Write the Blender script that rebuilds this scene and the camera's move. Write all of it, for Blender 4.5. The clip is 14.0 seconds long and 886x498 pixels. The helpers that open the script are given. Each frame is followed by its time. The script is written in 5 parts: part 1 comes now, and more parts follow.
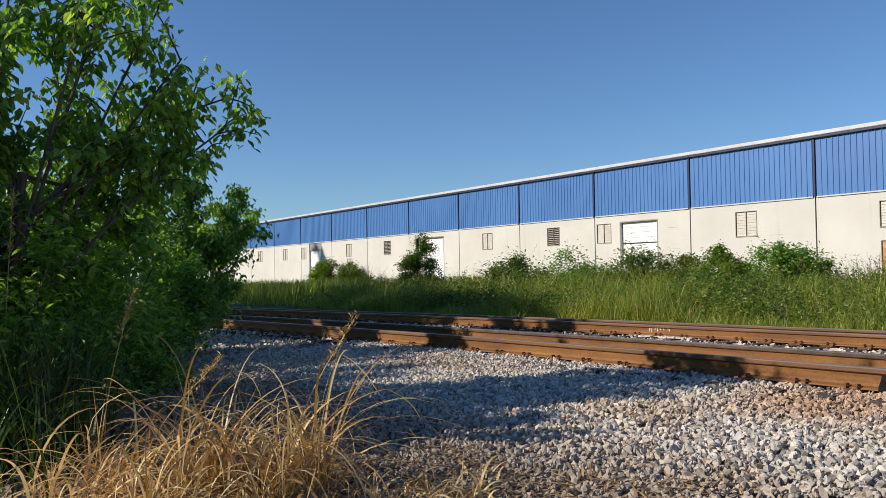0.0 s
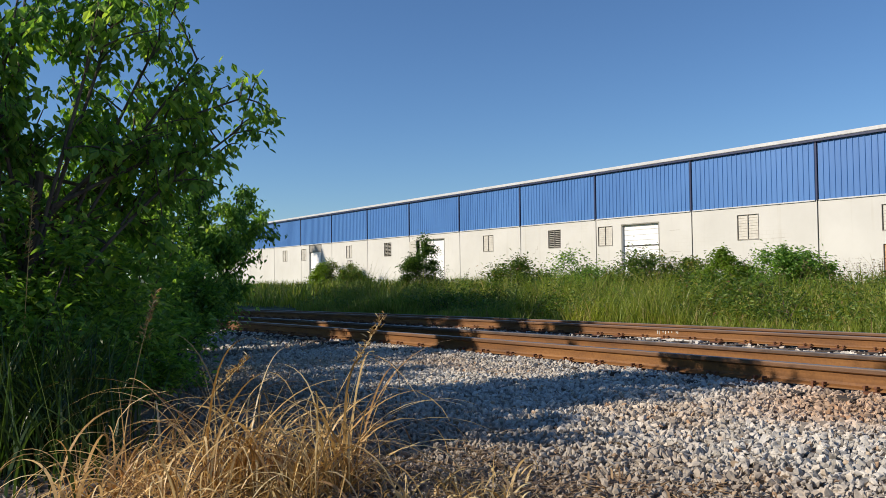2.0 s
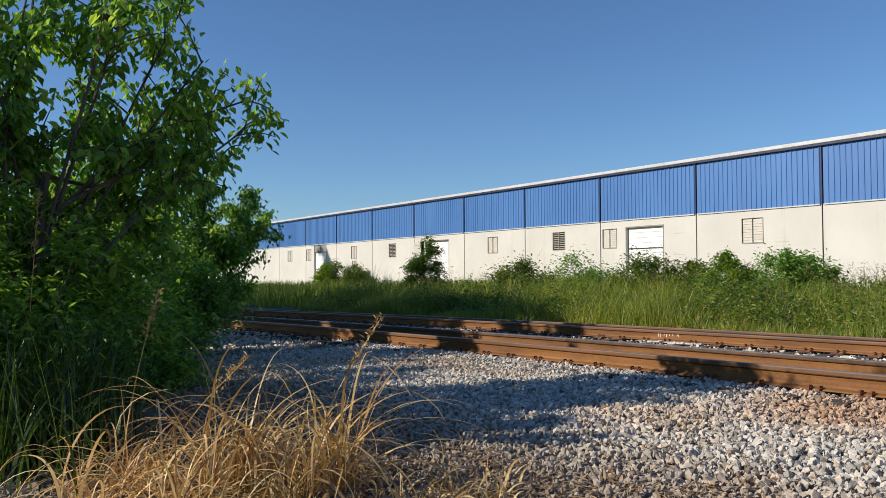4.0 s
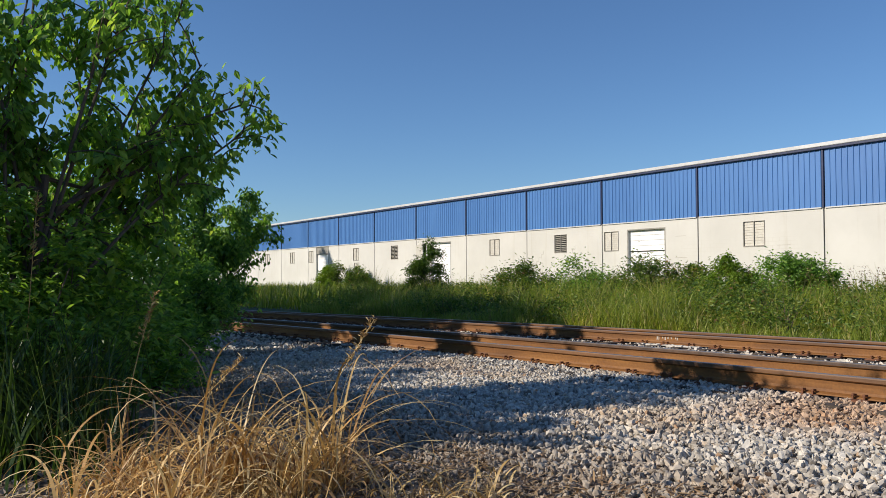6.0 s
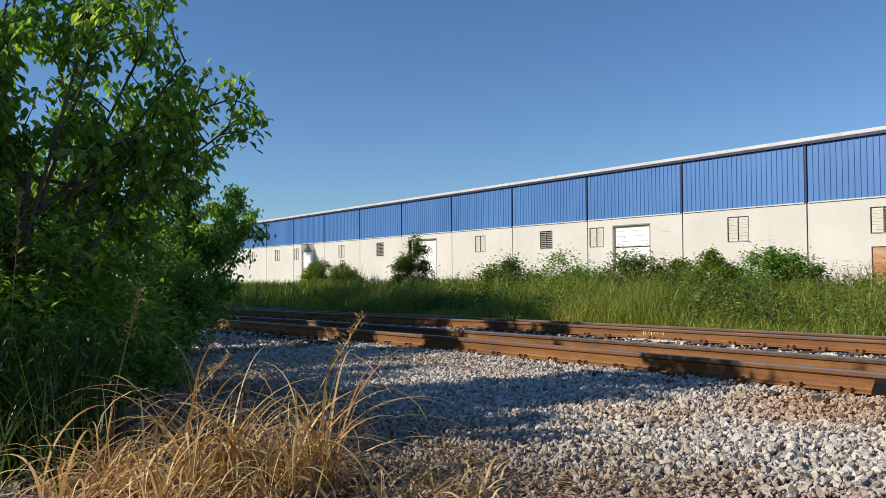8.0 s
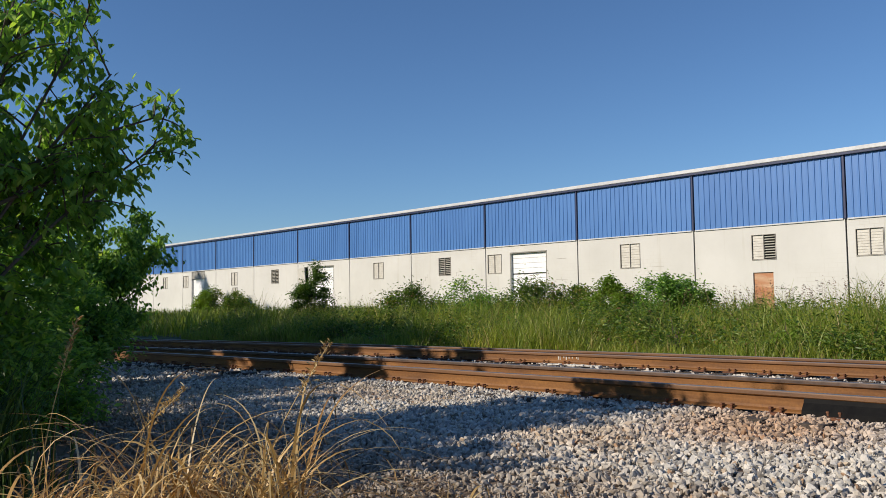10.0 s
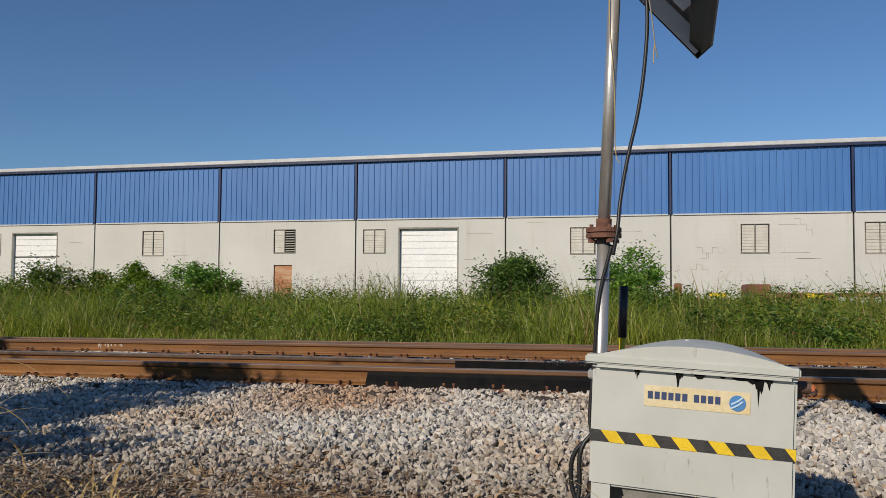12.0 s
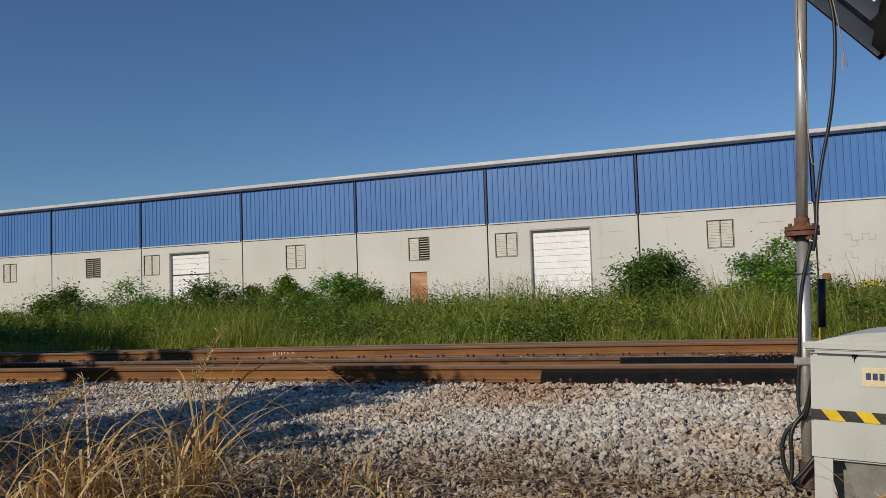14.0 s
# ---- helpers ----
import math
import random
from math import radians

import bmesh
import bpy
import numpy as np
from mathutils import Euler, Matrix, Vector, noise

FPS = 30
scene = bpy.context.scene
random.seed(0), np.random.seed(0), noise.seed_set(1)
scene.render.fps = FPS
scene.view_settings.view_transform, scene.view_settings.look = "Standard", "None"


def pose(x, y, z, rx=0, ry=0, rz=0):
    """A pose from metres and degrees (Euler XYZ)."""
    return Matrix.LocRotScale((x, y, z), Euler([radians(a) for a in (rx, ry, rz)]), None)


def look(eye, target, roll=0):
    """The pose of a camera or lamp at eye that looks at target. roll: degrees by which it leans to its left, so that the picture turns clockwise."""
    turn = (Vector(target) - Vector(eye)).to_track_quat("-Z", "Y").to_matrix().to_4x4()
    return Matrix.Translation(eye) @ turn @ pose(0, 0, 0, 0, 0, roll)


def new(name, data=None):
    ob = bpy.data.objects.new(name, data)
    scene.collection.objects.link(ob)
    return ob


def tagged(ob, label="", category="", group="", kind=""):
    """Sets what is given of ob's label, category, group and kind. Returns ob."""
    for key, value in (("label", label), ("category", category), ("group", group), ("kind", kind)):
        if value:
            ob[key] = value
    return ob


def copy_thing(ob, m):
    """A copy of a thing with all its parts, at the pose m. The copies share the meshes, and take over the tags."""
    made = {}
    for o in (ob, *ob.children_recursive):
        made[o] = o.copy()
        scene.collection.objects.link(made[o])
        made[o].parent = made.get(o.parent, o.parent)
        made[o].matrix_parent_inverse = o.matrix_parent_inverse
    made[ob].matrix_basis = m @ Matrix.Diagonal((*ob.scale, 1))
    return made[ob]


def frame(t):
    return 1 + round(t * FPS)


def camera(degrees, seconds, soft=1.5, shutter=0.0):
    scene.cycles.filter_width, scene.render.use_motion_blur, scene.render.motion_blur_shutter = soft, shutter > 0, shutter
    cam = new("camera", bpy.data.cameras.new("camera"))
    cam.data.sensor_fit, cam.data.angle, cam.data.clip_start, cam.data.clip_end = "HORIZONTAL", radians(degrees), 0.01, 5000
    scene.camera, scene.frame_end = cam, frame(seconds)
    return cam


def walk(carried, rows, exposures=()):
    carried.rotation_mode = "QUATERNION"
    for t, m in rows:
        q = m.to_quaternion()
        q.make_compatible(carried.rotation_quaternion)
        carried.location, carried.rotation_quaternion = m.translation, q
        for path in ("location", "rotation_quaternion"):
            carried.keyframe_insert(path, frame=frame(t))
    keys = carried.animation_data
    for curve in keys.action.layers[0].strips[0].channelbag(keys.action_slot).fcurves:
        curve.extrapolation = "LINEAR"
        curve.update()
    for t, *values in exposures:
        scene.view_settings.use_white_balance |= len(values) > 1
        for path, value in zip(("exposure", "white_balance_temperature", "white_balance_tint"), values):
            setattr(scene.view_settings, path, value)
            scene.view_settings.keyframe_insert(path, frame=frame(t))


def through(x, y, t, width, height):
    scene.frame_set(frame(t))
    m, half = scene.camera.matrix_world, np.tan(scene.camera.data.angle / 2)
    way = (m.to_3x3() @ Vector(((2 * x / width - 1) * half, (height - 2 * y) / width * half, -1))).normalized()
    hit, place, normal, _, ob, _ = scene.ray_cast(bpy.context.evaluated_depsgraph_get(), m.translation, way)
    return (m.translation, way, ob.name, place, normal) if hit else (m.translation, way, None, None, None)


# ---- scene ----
cam = camera(56.8, 14.0, 0.3)
PATH = [
    (0, (20.611, -6.911, 0.775), (18.953, -5.795, 0.833), -0.9),
    (0.5, (20.502, -7.044, 0.778), (18.846, -5.924, 0.839), -0.9),
    (1, (20.516, -7.034, 0.769), (18.859, -5.915, 0.83), -0.8),
    (1.5, (20.517, -7.043, 0.773), (18.859, -5.926, 0.834), -0.8),
    (2, (20.494, -7.033, 0.77), (18.838, -5.914, 0.833), -0.7),
    (2.5, (20.489, -7.03, 0.769), (18.834, -5.909, 0.832), -0.7),
    (3, (20.509, -7.032, 0.775), (18.851, -5.916, 0.839), -0.6),
    (5.5, (20.662, -7.046, 0.78), (18.997, -5.94, 0.849), -0.0),
    (6, (20.663, -7.018, 0.783), (18.997, -5.915, 0.854), -0.1),
    (6.5, (20.673, -7.041, 0.778), (19.004, -5.94, 0.845), -0.1),
    (7, (20.644, -7.022, 0.776), (18.976, -5.921, 0.847), -0.2),
    (7.5, (20.617, -7.0, 0.77), (18.963, -5.878, 0.84), -0.2),
    (8, (20.631, -7.023, 0.773), (18.984, -5.89, 0.836), -0.4),
    (8.2, (20.614, -7.002, 0.776), (18.97, -5.864, 0.839), -0.5),
    (10.3, (20.088, -7.335, 0.76), (18.712, -5.893, 0.923), -1.0),
    (10.5, (19.971, -7.369, 0.749), (18.734, -5.808, 0.922), -1.3),
    (11, (19.86, -7.481, 0.717), (18.954, -5.709, 0.914), 0.8),
    (11.2, (19.866, -7.535, 0.727), (19.088, -5.714, 1.010), 0.1),
    (11.5, (19.89, -7.686, 0.73), (19.315, -5.788, 0.992), -0.1),
    (12, (19.784, -7.913, 0.689), (19.279, -5.98, 0.79), 0.4),
    (12.5, (19.683, -8.152, 0.717), (19.203, -6.21, 0.708), -4.8),
    (13, (19.623, -8.307, 0.742), (19.295, -6.34, 0.891), -4.9),
    (13.5, (19.522, -8.427, 0.724), (19.115, -6.471, 0.826), -5.4),
    (14, (19.501, -8.556, 0.701), (18.714, -6.721, 0.812), -1.9),
]
walk(cam, [(t, look(eye, target, roll)) for t, eye, target, roll in PATH], [(0, 0.38), (8.2, 0.38), (10.5, 0.18), (11.2, 0.02), (12.5, -0.2), (14, -0.28)])

# ---- world, sun ----
SUN_TO = Vector((-0.33, -0.80, 0.50)).normalized()
world = bpy.data.worlds.new("sky")
scene.world = world
world.use_nodes = True
wn = world.node_tree
sky = wn.nodes.new("ShaderNodeTexSky")
sky.sky_type = "NISHITA"
sky.sun_disc = False
sky.sun_elevation = math.asin(SUN_TO.z)
sky.sun_rotation = math.atan2(SUN_TO.x, SUN_TO.y)
sky.air_density, sky.dust_density, sky.ozone_density = 1.0, 0.0, 5.0
tint = wn.nodes.new("ShaderNodeMix")
tint.data_type, tint.blend_type = "RGBA", "MULTIPLY"
tint.inputs[0].default_value = 1.0
tint.inputs[7].default_value = (0.815, 0.95, 1.09, 1)
wn.links.new(sky.outputs[0], tint.inputs[6])
wn.links.new(tint.outputs[2], wn.nodes["Background"].inputs[0])
wn.nodes["Background"].inputs[1].default_value = 0.08
sun = new("sun", bpy.data.lights.new("sun", "SUN"))
sun.data.energy, sun.data.angle, sun.data.color = 4.4, radians(0.6), (1.0, 0.885, 0.73)
sun.rotation_mode = "QUATERNION"
sun.rotation_quaternion = SUN_TO.to_track_quat("Z", "Y")

rng = np.random.default_rng(7)

# trackside things are drawn in a module of 1.65 m, the warehouse in one of 1.249 m, the tracks in metres
TRACKSIDE, BUILDING, METRES = 1.65, 1.2492, 1.0
unit = TRACKSIDE


def metres(place):
    return tuple(unit * v for v in place)



# ---- materials ----
def mat(name, rough=0.7, metal=0.0):
    m = bpy.data.materials.new(name)
    m.use_nodes = True
    b = m.node_tree.nodes["Principled BSDF"]
    b.inputs["Roughness"].default_value, b.inputs["Metallic"].default_value = rough, metal
    return m, m.node_tree, b


def node(nt, kind, **sets):
    n = nt.nodes.new(kind)
    for key, value in sets.items():
        n.inputs[key.replace("_", " ")].default_value = value
    return n


def ramp(nt, fac, stops):
    r = nt.nodes.new("ShaderNodeValToRGB")
    while len(r.color_ramp.elements) < len(stops):
        r.color_ramp.elements.new(0.5)
    for e, (at, c) in zip(r.color_ramp.elements, stops):
        e.position, e.color = at, (*c, 1)
    nt.links.new(fac, r.inputs[0])
    return r.outputs[0]


def blend(nt, fac, a, b, mode="MIX"):
    m = nt.nodes.new("ShaderNodeMix")
    m.data_type, m.blend_type = "RGBA", mode
    for sock, v in ((m.inputs[0], fac), (m.inputs[6], a), (m.inputs[7], b)):
        if isinstance(v, (int, float)):
            sock.default_value = v
        elif isinstance(v, tuple):
            sock.default_value = (*v, 1)
        else:
            nt.links.new(v, sock)
    return m.outputs[2]


def coords(nt, scale=(1, 1, 1), object_space=False):
    t = nt.nodes.new("ShaderNodeTexCoord")
    if object_space:
        out = t.outputs["Object"]
    else:
        out = nt.nodes.new("ShaderNodeNewGeometry").outputs["Position"]
    m = nt.nodes.new("ShaderNodeMapping")
    m.inputs["Scale"].default_value = scale
    nt.links.new(out, m.inputs[0])
    return m.outputs[0]


def noise_tex(nt, scale, detail=4, rough=0.6, stretch=(1, 1, 1)):
    n = node(nt, "ShaderNodeTexNoise", Scale=scale / 1.5, Detail=detail, Roughness=rough)
    nt.links.new(coords(nt, stretch), n.inputs["Vector"])
    return n.outputs["Fac"]


def bump(nt, b, height, strength, dist):
    n = node(nt, "ShaderNodeBump", Strength=strength, Distance=dist)
    nt.links.new(height, n.inputs["Height"])
    nt.links.new(n.outputs[0], b.inputs["Normal"])


def two_tone(name, c1, c2, scale, rough=0.7, metal=0.0, bump_s=0.3, bump_d=0.005, c3=None, stretch=(1, 1, 1), fine=None):
    """A surface with blotches of two or three tones and a fine relief."""
    m, nt, b = mat(name, rough, metal)
    big = noise_tex(nt, scale, 5, 0.65, stretch)
    stops = [(0.35, c1), (0.65, c2)] + ([(0.8, c3)] if c3 else [])
    col = ramp(nt, big, stops)
    small = noise_tex(nt, fine or scale * 12, 3)
    col = blend(nt, 0.35, col, ramp(nt, small, [(0.3, (0.55, 0.55, 0.55)), (0.7, (1, 1, 1))]), "MULTIPLY")
    nt.links.new(col, b.inputs["Base Color"])
    bump(nt, b, small, bump_s, bump_d)
    return m


def leafy(name, stops, through=0.35, rough=0.45, glow=(1.3, 1.35, 0.6)):
    """Leaves and blades: a tone for each piece, and light that comes through."""
    m, nt, b = mat(name, rough)
    geo = nt.nodes.new("ShaderNodeNewGeometry")
    col = ramp(nt, geo.outputs["Random Per Island"], stops)
    patch = noise_tex(nt, 0.9, 3)
    col = blend(nt, 0.5, col, ramp(nt, patch, [(0.34, (0.50, 0.56, 0.45)), (0.5, (0.85, 0.9, 0.75)), (0.66, (1.25, 1.08, 0.75))]), "MULTIPLY")
    nt.links.new(col, b.inputs["Base Color"])
    b.inputs["Specular IOR Level"].default_value = 0.45
    t = nt.nodes.new("ShaderNodeBsdfTranslucent")
    nt.links.new(blend(nt, 1.0, col, glow, "MULTIPLY"), t.inputs[0])
    mix = nt.nodes.new("ShaderNodeMixShader")
    mix.inputs[0].default_value = through
    nt.links.new(b.outputs[0], mix.inputs[1])
    nt.links.new(t.outputs[0], mix.inputs[2])
    nt.links.new(mix.outputs[0], nt.nodes["Material Output"].inputs[0])
    return m


M_STONE, nt, b = mat("ballast_stone", 0.85)
geo = nt.nodes.new("ShaderNodeNewGeometry")
col = ramp(nt, geo.outputs["Random Per Island"], [(0.0, (0.18, 0.165, 0.15)), (0.12, (0.37, 0.35, 0.315)), (0.5, (0.53, 0.50, 0.45)), (0.9, (0.68, 0.64, 0.575)), (0.97, (0.50, 0.40, 0.29)), (1.0, (0.36, 0.22, 0.13))])
# rust-stained patches by the rail and dusty brown stones far from it
stain = ramp(nt, noise_tex(nt, 0.8, 3), [(0.52, (1, 1, 1)), (0.66, (0.86, 0.64, 0.44))])
col = blend(nt, 0.5, col, stain, "MULTIPLY")
sep = nt.nodes.new("ShaderNodeSeparateXYZ")
nt.links.new(geo.outputs["Position"], sep.inputs[0])
spot = nt.nodes.new("ShaderNodeVectorMath")
spot.operation = "DISTANCE"
spot.inputs[1].default_value = (16.9, -0.74, -0.33)
nt.links.new(geo.outputs["Position"], spot.inputs[0])
near_spot = nt.nodes.new("ShaderNodeMapRange")
near_spot.inputs[1].default_value, near_spot.inputs[2].default_value = 1.25, 0.35
near_spot.inputs[4].default_value = 0.75
nt.links.new(spot.outputs["Value"], near_spot.inputs[0])
col = blend(nt, near_spot.outputs[0], col, blend(nt, 1.0, col, (0.86, 0.55, 0.34), "MULTIPLY"))
far_dust = nt.nodes.new("ShaderNodeMapRange")
far_dust.inputs[1].default_value, far_dust.inputs[2].default_value = -2.5, -4.0
nt.links.new(sep.outputs[1], far_dust.inputs[0])
col = blend(nt, far_dust.outputs[0], col, blend(nt, 0.6, col, (0.22, 0.15, 0.085)))
small = noise_tex(nt, 90, 3)
col = blend(nt, 0.5, col, ramp(nt, small, [(0.3, (0.6, 0.6, 0.6)), (0.7, (1, 1, 1))]), "MULTIPLY")
nt.links.new(col, b.inputs["Base Color"])
bump(nt, b, small, 0.4, 0.004)

M_GROUND, nt, b = mat("ground_soil", 0.95)
geo = nt.nodes.new("ShaderNodeNewGeometry")
sep = nt.nodes.new("ShaderNodeSeparateXYZ")
nt.links.new(geo.outputs["Position"], sep.inputs[0])
soil = ramp(nt, noise_tex(nt, 2.5, 6), [(0.3, (0.07, 0.05, 0.035)), (0.5, (0.14, 0.10, 0.07)), (0.7, (0.22, 0.17, 0.12))])
green = ramp(nt, noise_tex(nt, 0.6, 6), [(0.3, (0.03, 0.05, 0.015)), (0.7, (0.07, 0.10, 0.03))])
edge = nt.nodes.new("ShaderNodeMapRange")
edge.inputs[1].default_value, edge.inputs[2].default_value = 7.0, 8.0
nt.links.new(sep.outputs[1], edge.inputs[0])
col = blend(nt, edge.outputs[0], soil, green)
nt.links.new(col, b.inputs["Base Color"])
bump(nt, b, noise_tex(nt, 40, 4), 0.6, 0.02)

M_RUST, nt, b = mat("rusty_rail_steel", 0.72, 0.0)
long_n = noise_tex(nt, 3.0, 5, 0.65, (0.35, 3, 3))
col = ramp(nt, long_n, [(0.3, (0.11, 0.043, 0.010)), (0.5, (0.20, 0.082, 0.017)), (0.7, (0.28, 0.125, 0.028))])
small = noise_tex(nt, 60, 4)
col = blend(nt, 0.5, col, ramp(nt, small, [(0.3, (0.45, 0.4, 0.4)), (0.65, (1, 1, 1))]), "MULTIPLY")
nt.links.new(col, b.inputs["Base Color"])
bump(nt, b, small, 0.35, 0.003)

M_SHINE = two_tone("worn_rail_top", (0.22, 0.20, 0.18), (0.40, 0.37, 0.34), 6, 0.45, 0.7, 0.1, 0.001, stretch=(0.2, 4, 4))
M_DARKRUST = two_tone("dark_oily_steel", (0.05, 0.03, 0.022), (0.12, 0.07, 0.045), 9, 0.6)
M_HEAD = two_tone("brown_rail_head", (0.105, 0.05, 0.022), (0.19, 0.088, 0.034), 5, 0.6, stretch=(0.3, 3, 3))
M_RUBBER = two_tone("black_rubber", (0.005, 0.005, 0.006), (0.011, 0.011, 0.011), 8, 0.6, bump_s=0.15)
M_RUBBER.node_tree.nodes["Principled BSDF"].inputs["Specular IOR Level"].default_value = 0.05
M_GREASE, nt, b = mat("black_grease", 0.18)
b.inputs["Base Color"].default_value = (0.012, 0.011, 0.010, 1)
bump(nt, b, noise_tex(nt, 120, 3), 0.8, 0.006)
M_TIE = two_tone("creosoted_wood", (0.035, 0.026, 0.02), (0.09, 0.07, 0.055), 8, 0.9, stretch=(4, 0.6, 4))

# painted block wall: faint courses, stains that run down, patches of bare block
M_BLOCK, nt, b = mat("painted_block_wall", 0.8)
brick = node(nt, "ShaderNodeTexBrick", Scale=1.0, Mortar_Size=0.012, Mortar_Smooth=0.4, Brick_Width=0.41, Row_Height=0.205)
sx = nt.nodes.new("ShaderNodeSeparateXYZ")
gp = nt.nodes.new("ShaderNodeNewGeometry")
nt.links.new(gp.outputs["Position"], sx.inputs[0])
cx = nt.nodes.new("ShaderNodeCombineXYZ")
nt.links.new(sx.outputs[0], cx.inputs[0])
nt.links.new(sx.outputs[2], cx.inputs[1])
nt.links.new(cx.outputs[0], brick.inputs["Vector"])
base = ramp(nt, noise_tex(nt, 0.5, 5, 0.6), [(0.3, (0.52, 0.515, 0.485)), (0.7, (0.60, 0.595, 0.565))])
runs = ramp(nt, noise_tex(nt, 1.6, 5, 0.7, (3.0, 3.0, 0.16)), [(0.28, (0.80, 0.77, 0.70)), (0.42, (1, 1, 1))])
base = blend(nt, 0.45, base, runs, "MULTIPLY")
cracks = ramp(nt, noise_tex(nt, 0.35, 3), [(0.55, (0, 0, 0)), (0.68, (0.8, 0.8, 0.8))])
joint = blend(nt, cracks, (0, 0, 0), brick.outputs["Fac"])
base = blend(nt, joint, base, (0.50, 0.48, 0.43))
nt.links.new(base, b.inputs["Base Color"])
bump(nt, b, brick.outputs["Fac"], -0.12, 0.008)

M_BLUE, nt, b = mat("blue_steel_siding", 0.42)
col = ramp(nt, noise_tex(nt, 0.35, 4, 0.6, (1, 1, 0.35)), [(0.3, (0.055, 0.165, 0.42)), (0.7, (0.072, 0.200, 0.48))])
col = blend(nt, 0.35, col, ramp(nt, noise_tex(nt, 3, 5, 0.7, (2, 2, 0.25)), [(0.3, (0.7, 0.72, 0.78)), (0.6, (1, 1, 1))]), "MULTIPLY")
nt.links.new(col, b.inputs["Base Color"])
M_NAVY = two_tone("navy_trim", (0.010, 0.020, 0.07), (0.018, 0.032, 0.10), 3, 0.5)
M_TRIM = two_tone("white_roof_trim", (0.50, 0.51, 0.52), (0.62, 0.63, 0.64), 1.2, 0.5)
M_WHITE = two_tone("white_door_paint", (0.84, 0.85, 0.86), (0.90, 0.90, 0.90), 1.5, 0.5, bump_s=0.1)
M_LOUVRE = two_tone("weathered_louvre", (0.48, 0.46, 0.41), (0.58, 0.56, 0.50), 4, 0.6)
M_DARK = two_tone("dark_gap", (0.02, 0.02, 0.02), (0.04, 0.038, 0.035), 3, 0.9)
M_FRAME = two_tone("grey_frame", (0.22, 0.21, 0.19), (0.32, 0.31, 0.28), 4, 0.6)
M_ORANGE = two_tone("rusted_orange_door", (0.40, 0.13, 0.04), (0.55, 0.38, 0.24), 1.6, 0.7, stretch=(0.4, 1, 3), c3=(0.6, 0.52, 0.42))
M_ROOF = two_tone("roof_sheet", (0.45, 0.45, 0.44), (0.55, 0.55, 0.54), 0.6, 0.5)

M_BOX, nt, b = mat("grey_box_paint", 0.5)
col = ramp(nt, noise_tex(nt, 5, 5), [(0.3, (0.42, 0.43, 0.39)), (0.7, (0.50, 0.51, 0.47))])
drip = ramp(nt, noise_tex(nt, 22, 4, 0.6, (2.2, 2.2, 0.35)), [(0.27, (0.35, 0.31, 0.26)), (0.36, (1, 1, 1))])
col = blend(nt, 0.7, col, drip, "MULTIPLY")
nt.links.new(col, b.inputs["Base Color"])
bump(nt, b, noise_tex(nt, 150, 3), 0.12, 0.001)
M_GALV = two_tone("galvanised_pipe", (0.42, 0.40, 0.37), (0.66, 0.64, 0.60), 14, 0.36, 0.65, 0.2, 0.001, stretch=(1, 1, 0.3))
M_FLANGE = two_tone("rusted_flange", (0.11, 0.045, 0.03), (0.20, 0.09, 0.055), 40, 0.8)
M_BLACKTAPE = two_tone("black_tape", (0.02, 0.02, 0.02), (0.045, 0.043, 0.04), 25, 0.45)
M_YELLOW = two_tone("yellow_paint", (0.70, 0.46, 0.01), (0.82, 0.58, 0.02), 14, 0.45)
M_LABEL = two_tone("faded_cream_label", (0.66, 0.52, 0.26), (0.72, 0.63, 0.42), 9, 0.5)
M_INK, nt, b = mat("navy_ink", 0.5)
b.inputs["Base Color"].default_value = (0.03, 0.05, 0.13, 1)
M_LOGO, nt, b = mat("logo_blue", 0.5)
b.inputs["Base Color"].default_value = (0.06, 0.20, 0.45, 1)
M_LOGOLIGHT, nt, b = mat("logo_pale_blue", 0.5)
b.inputs["Base Color"].default_value = (0.45, 0.62, 0.75, 1)
M_CABLE, nt, b = mat("black_cable", 0.45)
b.inputs["Base Color"].default_value = (0.014, 0.014, 0.015, 1)
M_CELL = two_tone("solar_cells", (0.01, 0.012, 0.03), (0.015, 0.02, 0.05), 20, 0.15)
M_PALEBLUE = two_tone("pale_blue_plastic", (0.30, 0.45, 0.60), (0.38, 0.52, 0.68), 10, 0.4)
M_BARK = two_tone("bark", (0.06, 0.045, 0.035), (0.14, 0.11, 0.085), 14, 0.9, bump_s=0.6, stretch=(1, 1, 0.25))
M_LEAF = leafy("tree_leaf", [(0.0, (0.08, 0.17, 0.04)), (0.5, (0.16, 0.31, 0.065)), (0.85, (0.29, 0.48, 0.10)), (1.0, (0.42, 0.56, 0.13))], 0.5)
M_BUSH = leafy("bush_leaf", [(0.0, (0.05, 0.10, 0.018)), (0.5, (0.11, 0.19, 0.032)), (0.85, (0.21, 0.29, 0.05)), (0.93, (0.30, 0.33, 0.08)), (1.0, (0.24, 0.13, 0.07))], 0.42)
M_LIME = leafy("lime_leaf", [(0.0, (0.14, 0.24, 0.03)), (1.0, (0.27, 0.38, 0.055))], 0.45)
M_GRASS = leafy("green_grass", [(0.0, (0.14, 0.18, 0.026)), (0.5, (0.25, 0.31, 0.045)), (0.82, (0.33, 0.38, 0.07)), (0.93, (0.42, 0.36, 0.15)), (1.0, (0.30, 0.19, 0.10))], 0.42)
# grass green darkened to stand in for the shade under the trees
M_SHADEGRASS = leafy("shaded_green_grass", [(0.0, (0.022, 0.050, 0.012)), (0.6, (0.04, 0.085, 0.02)), (1.0, (0.10, 0.15, 0.04))], 0.3)
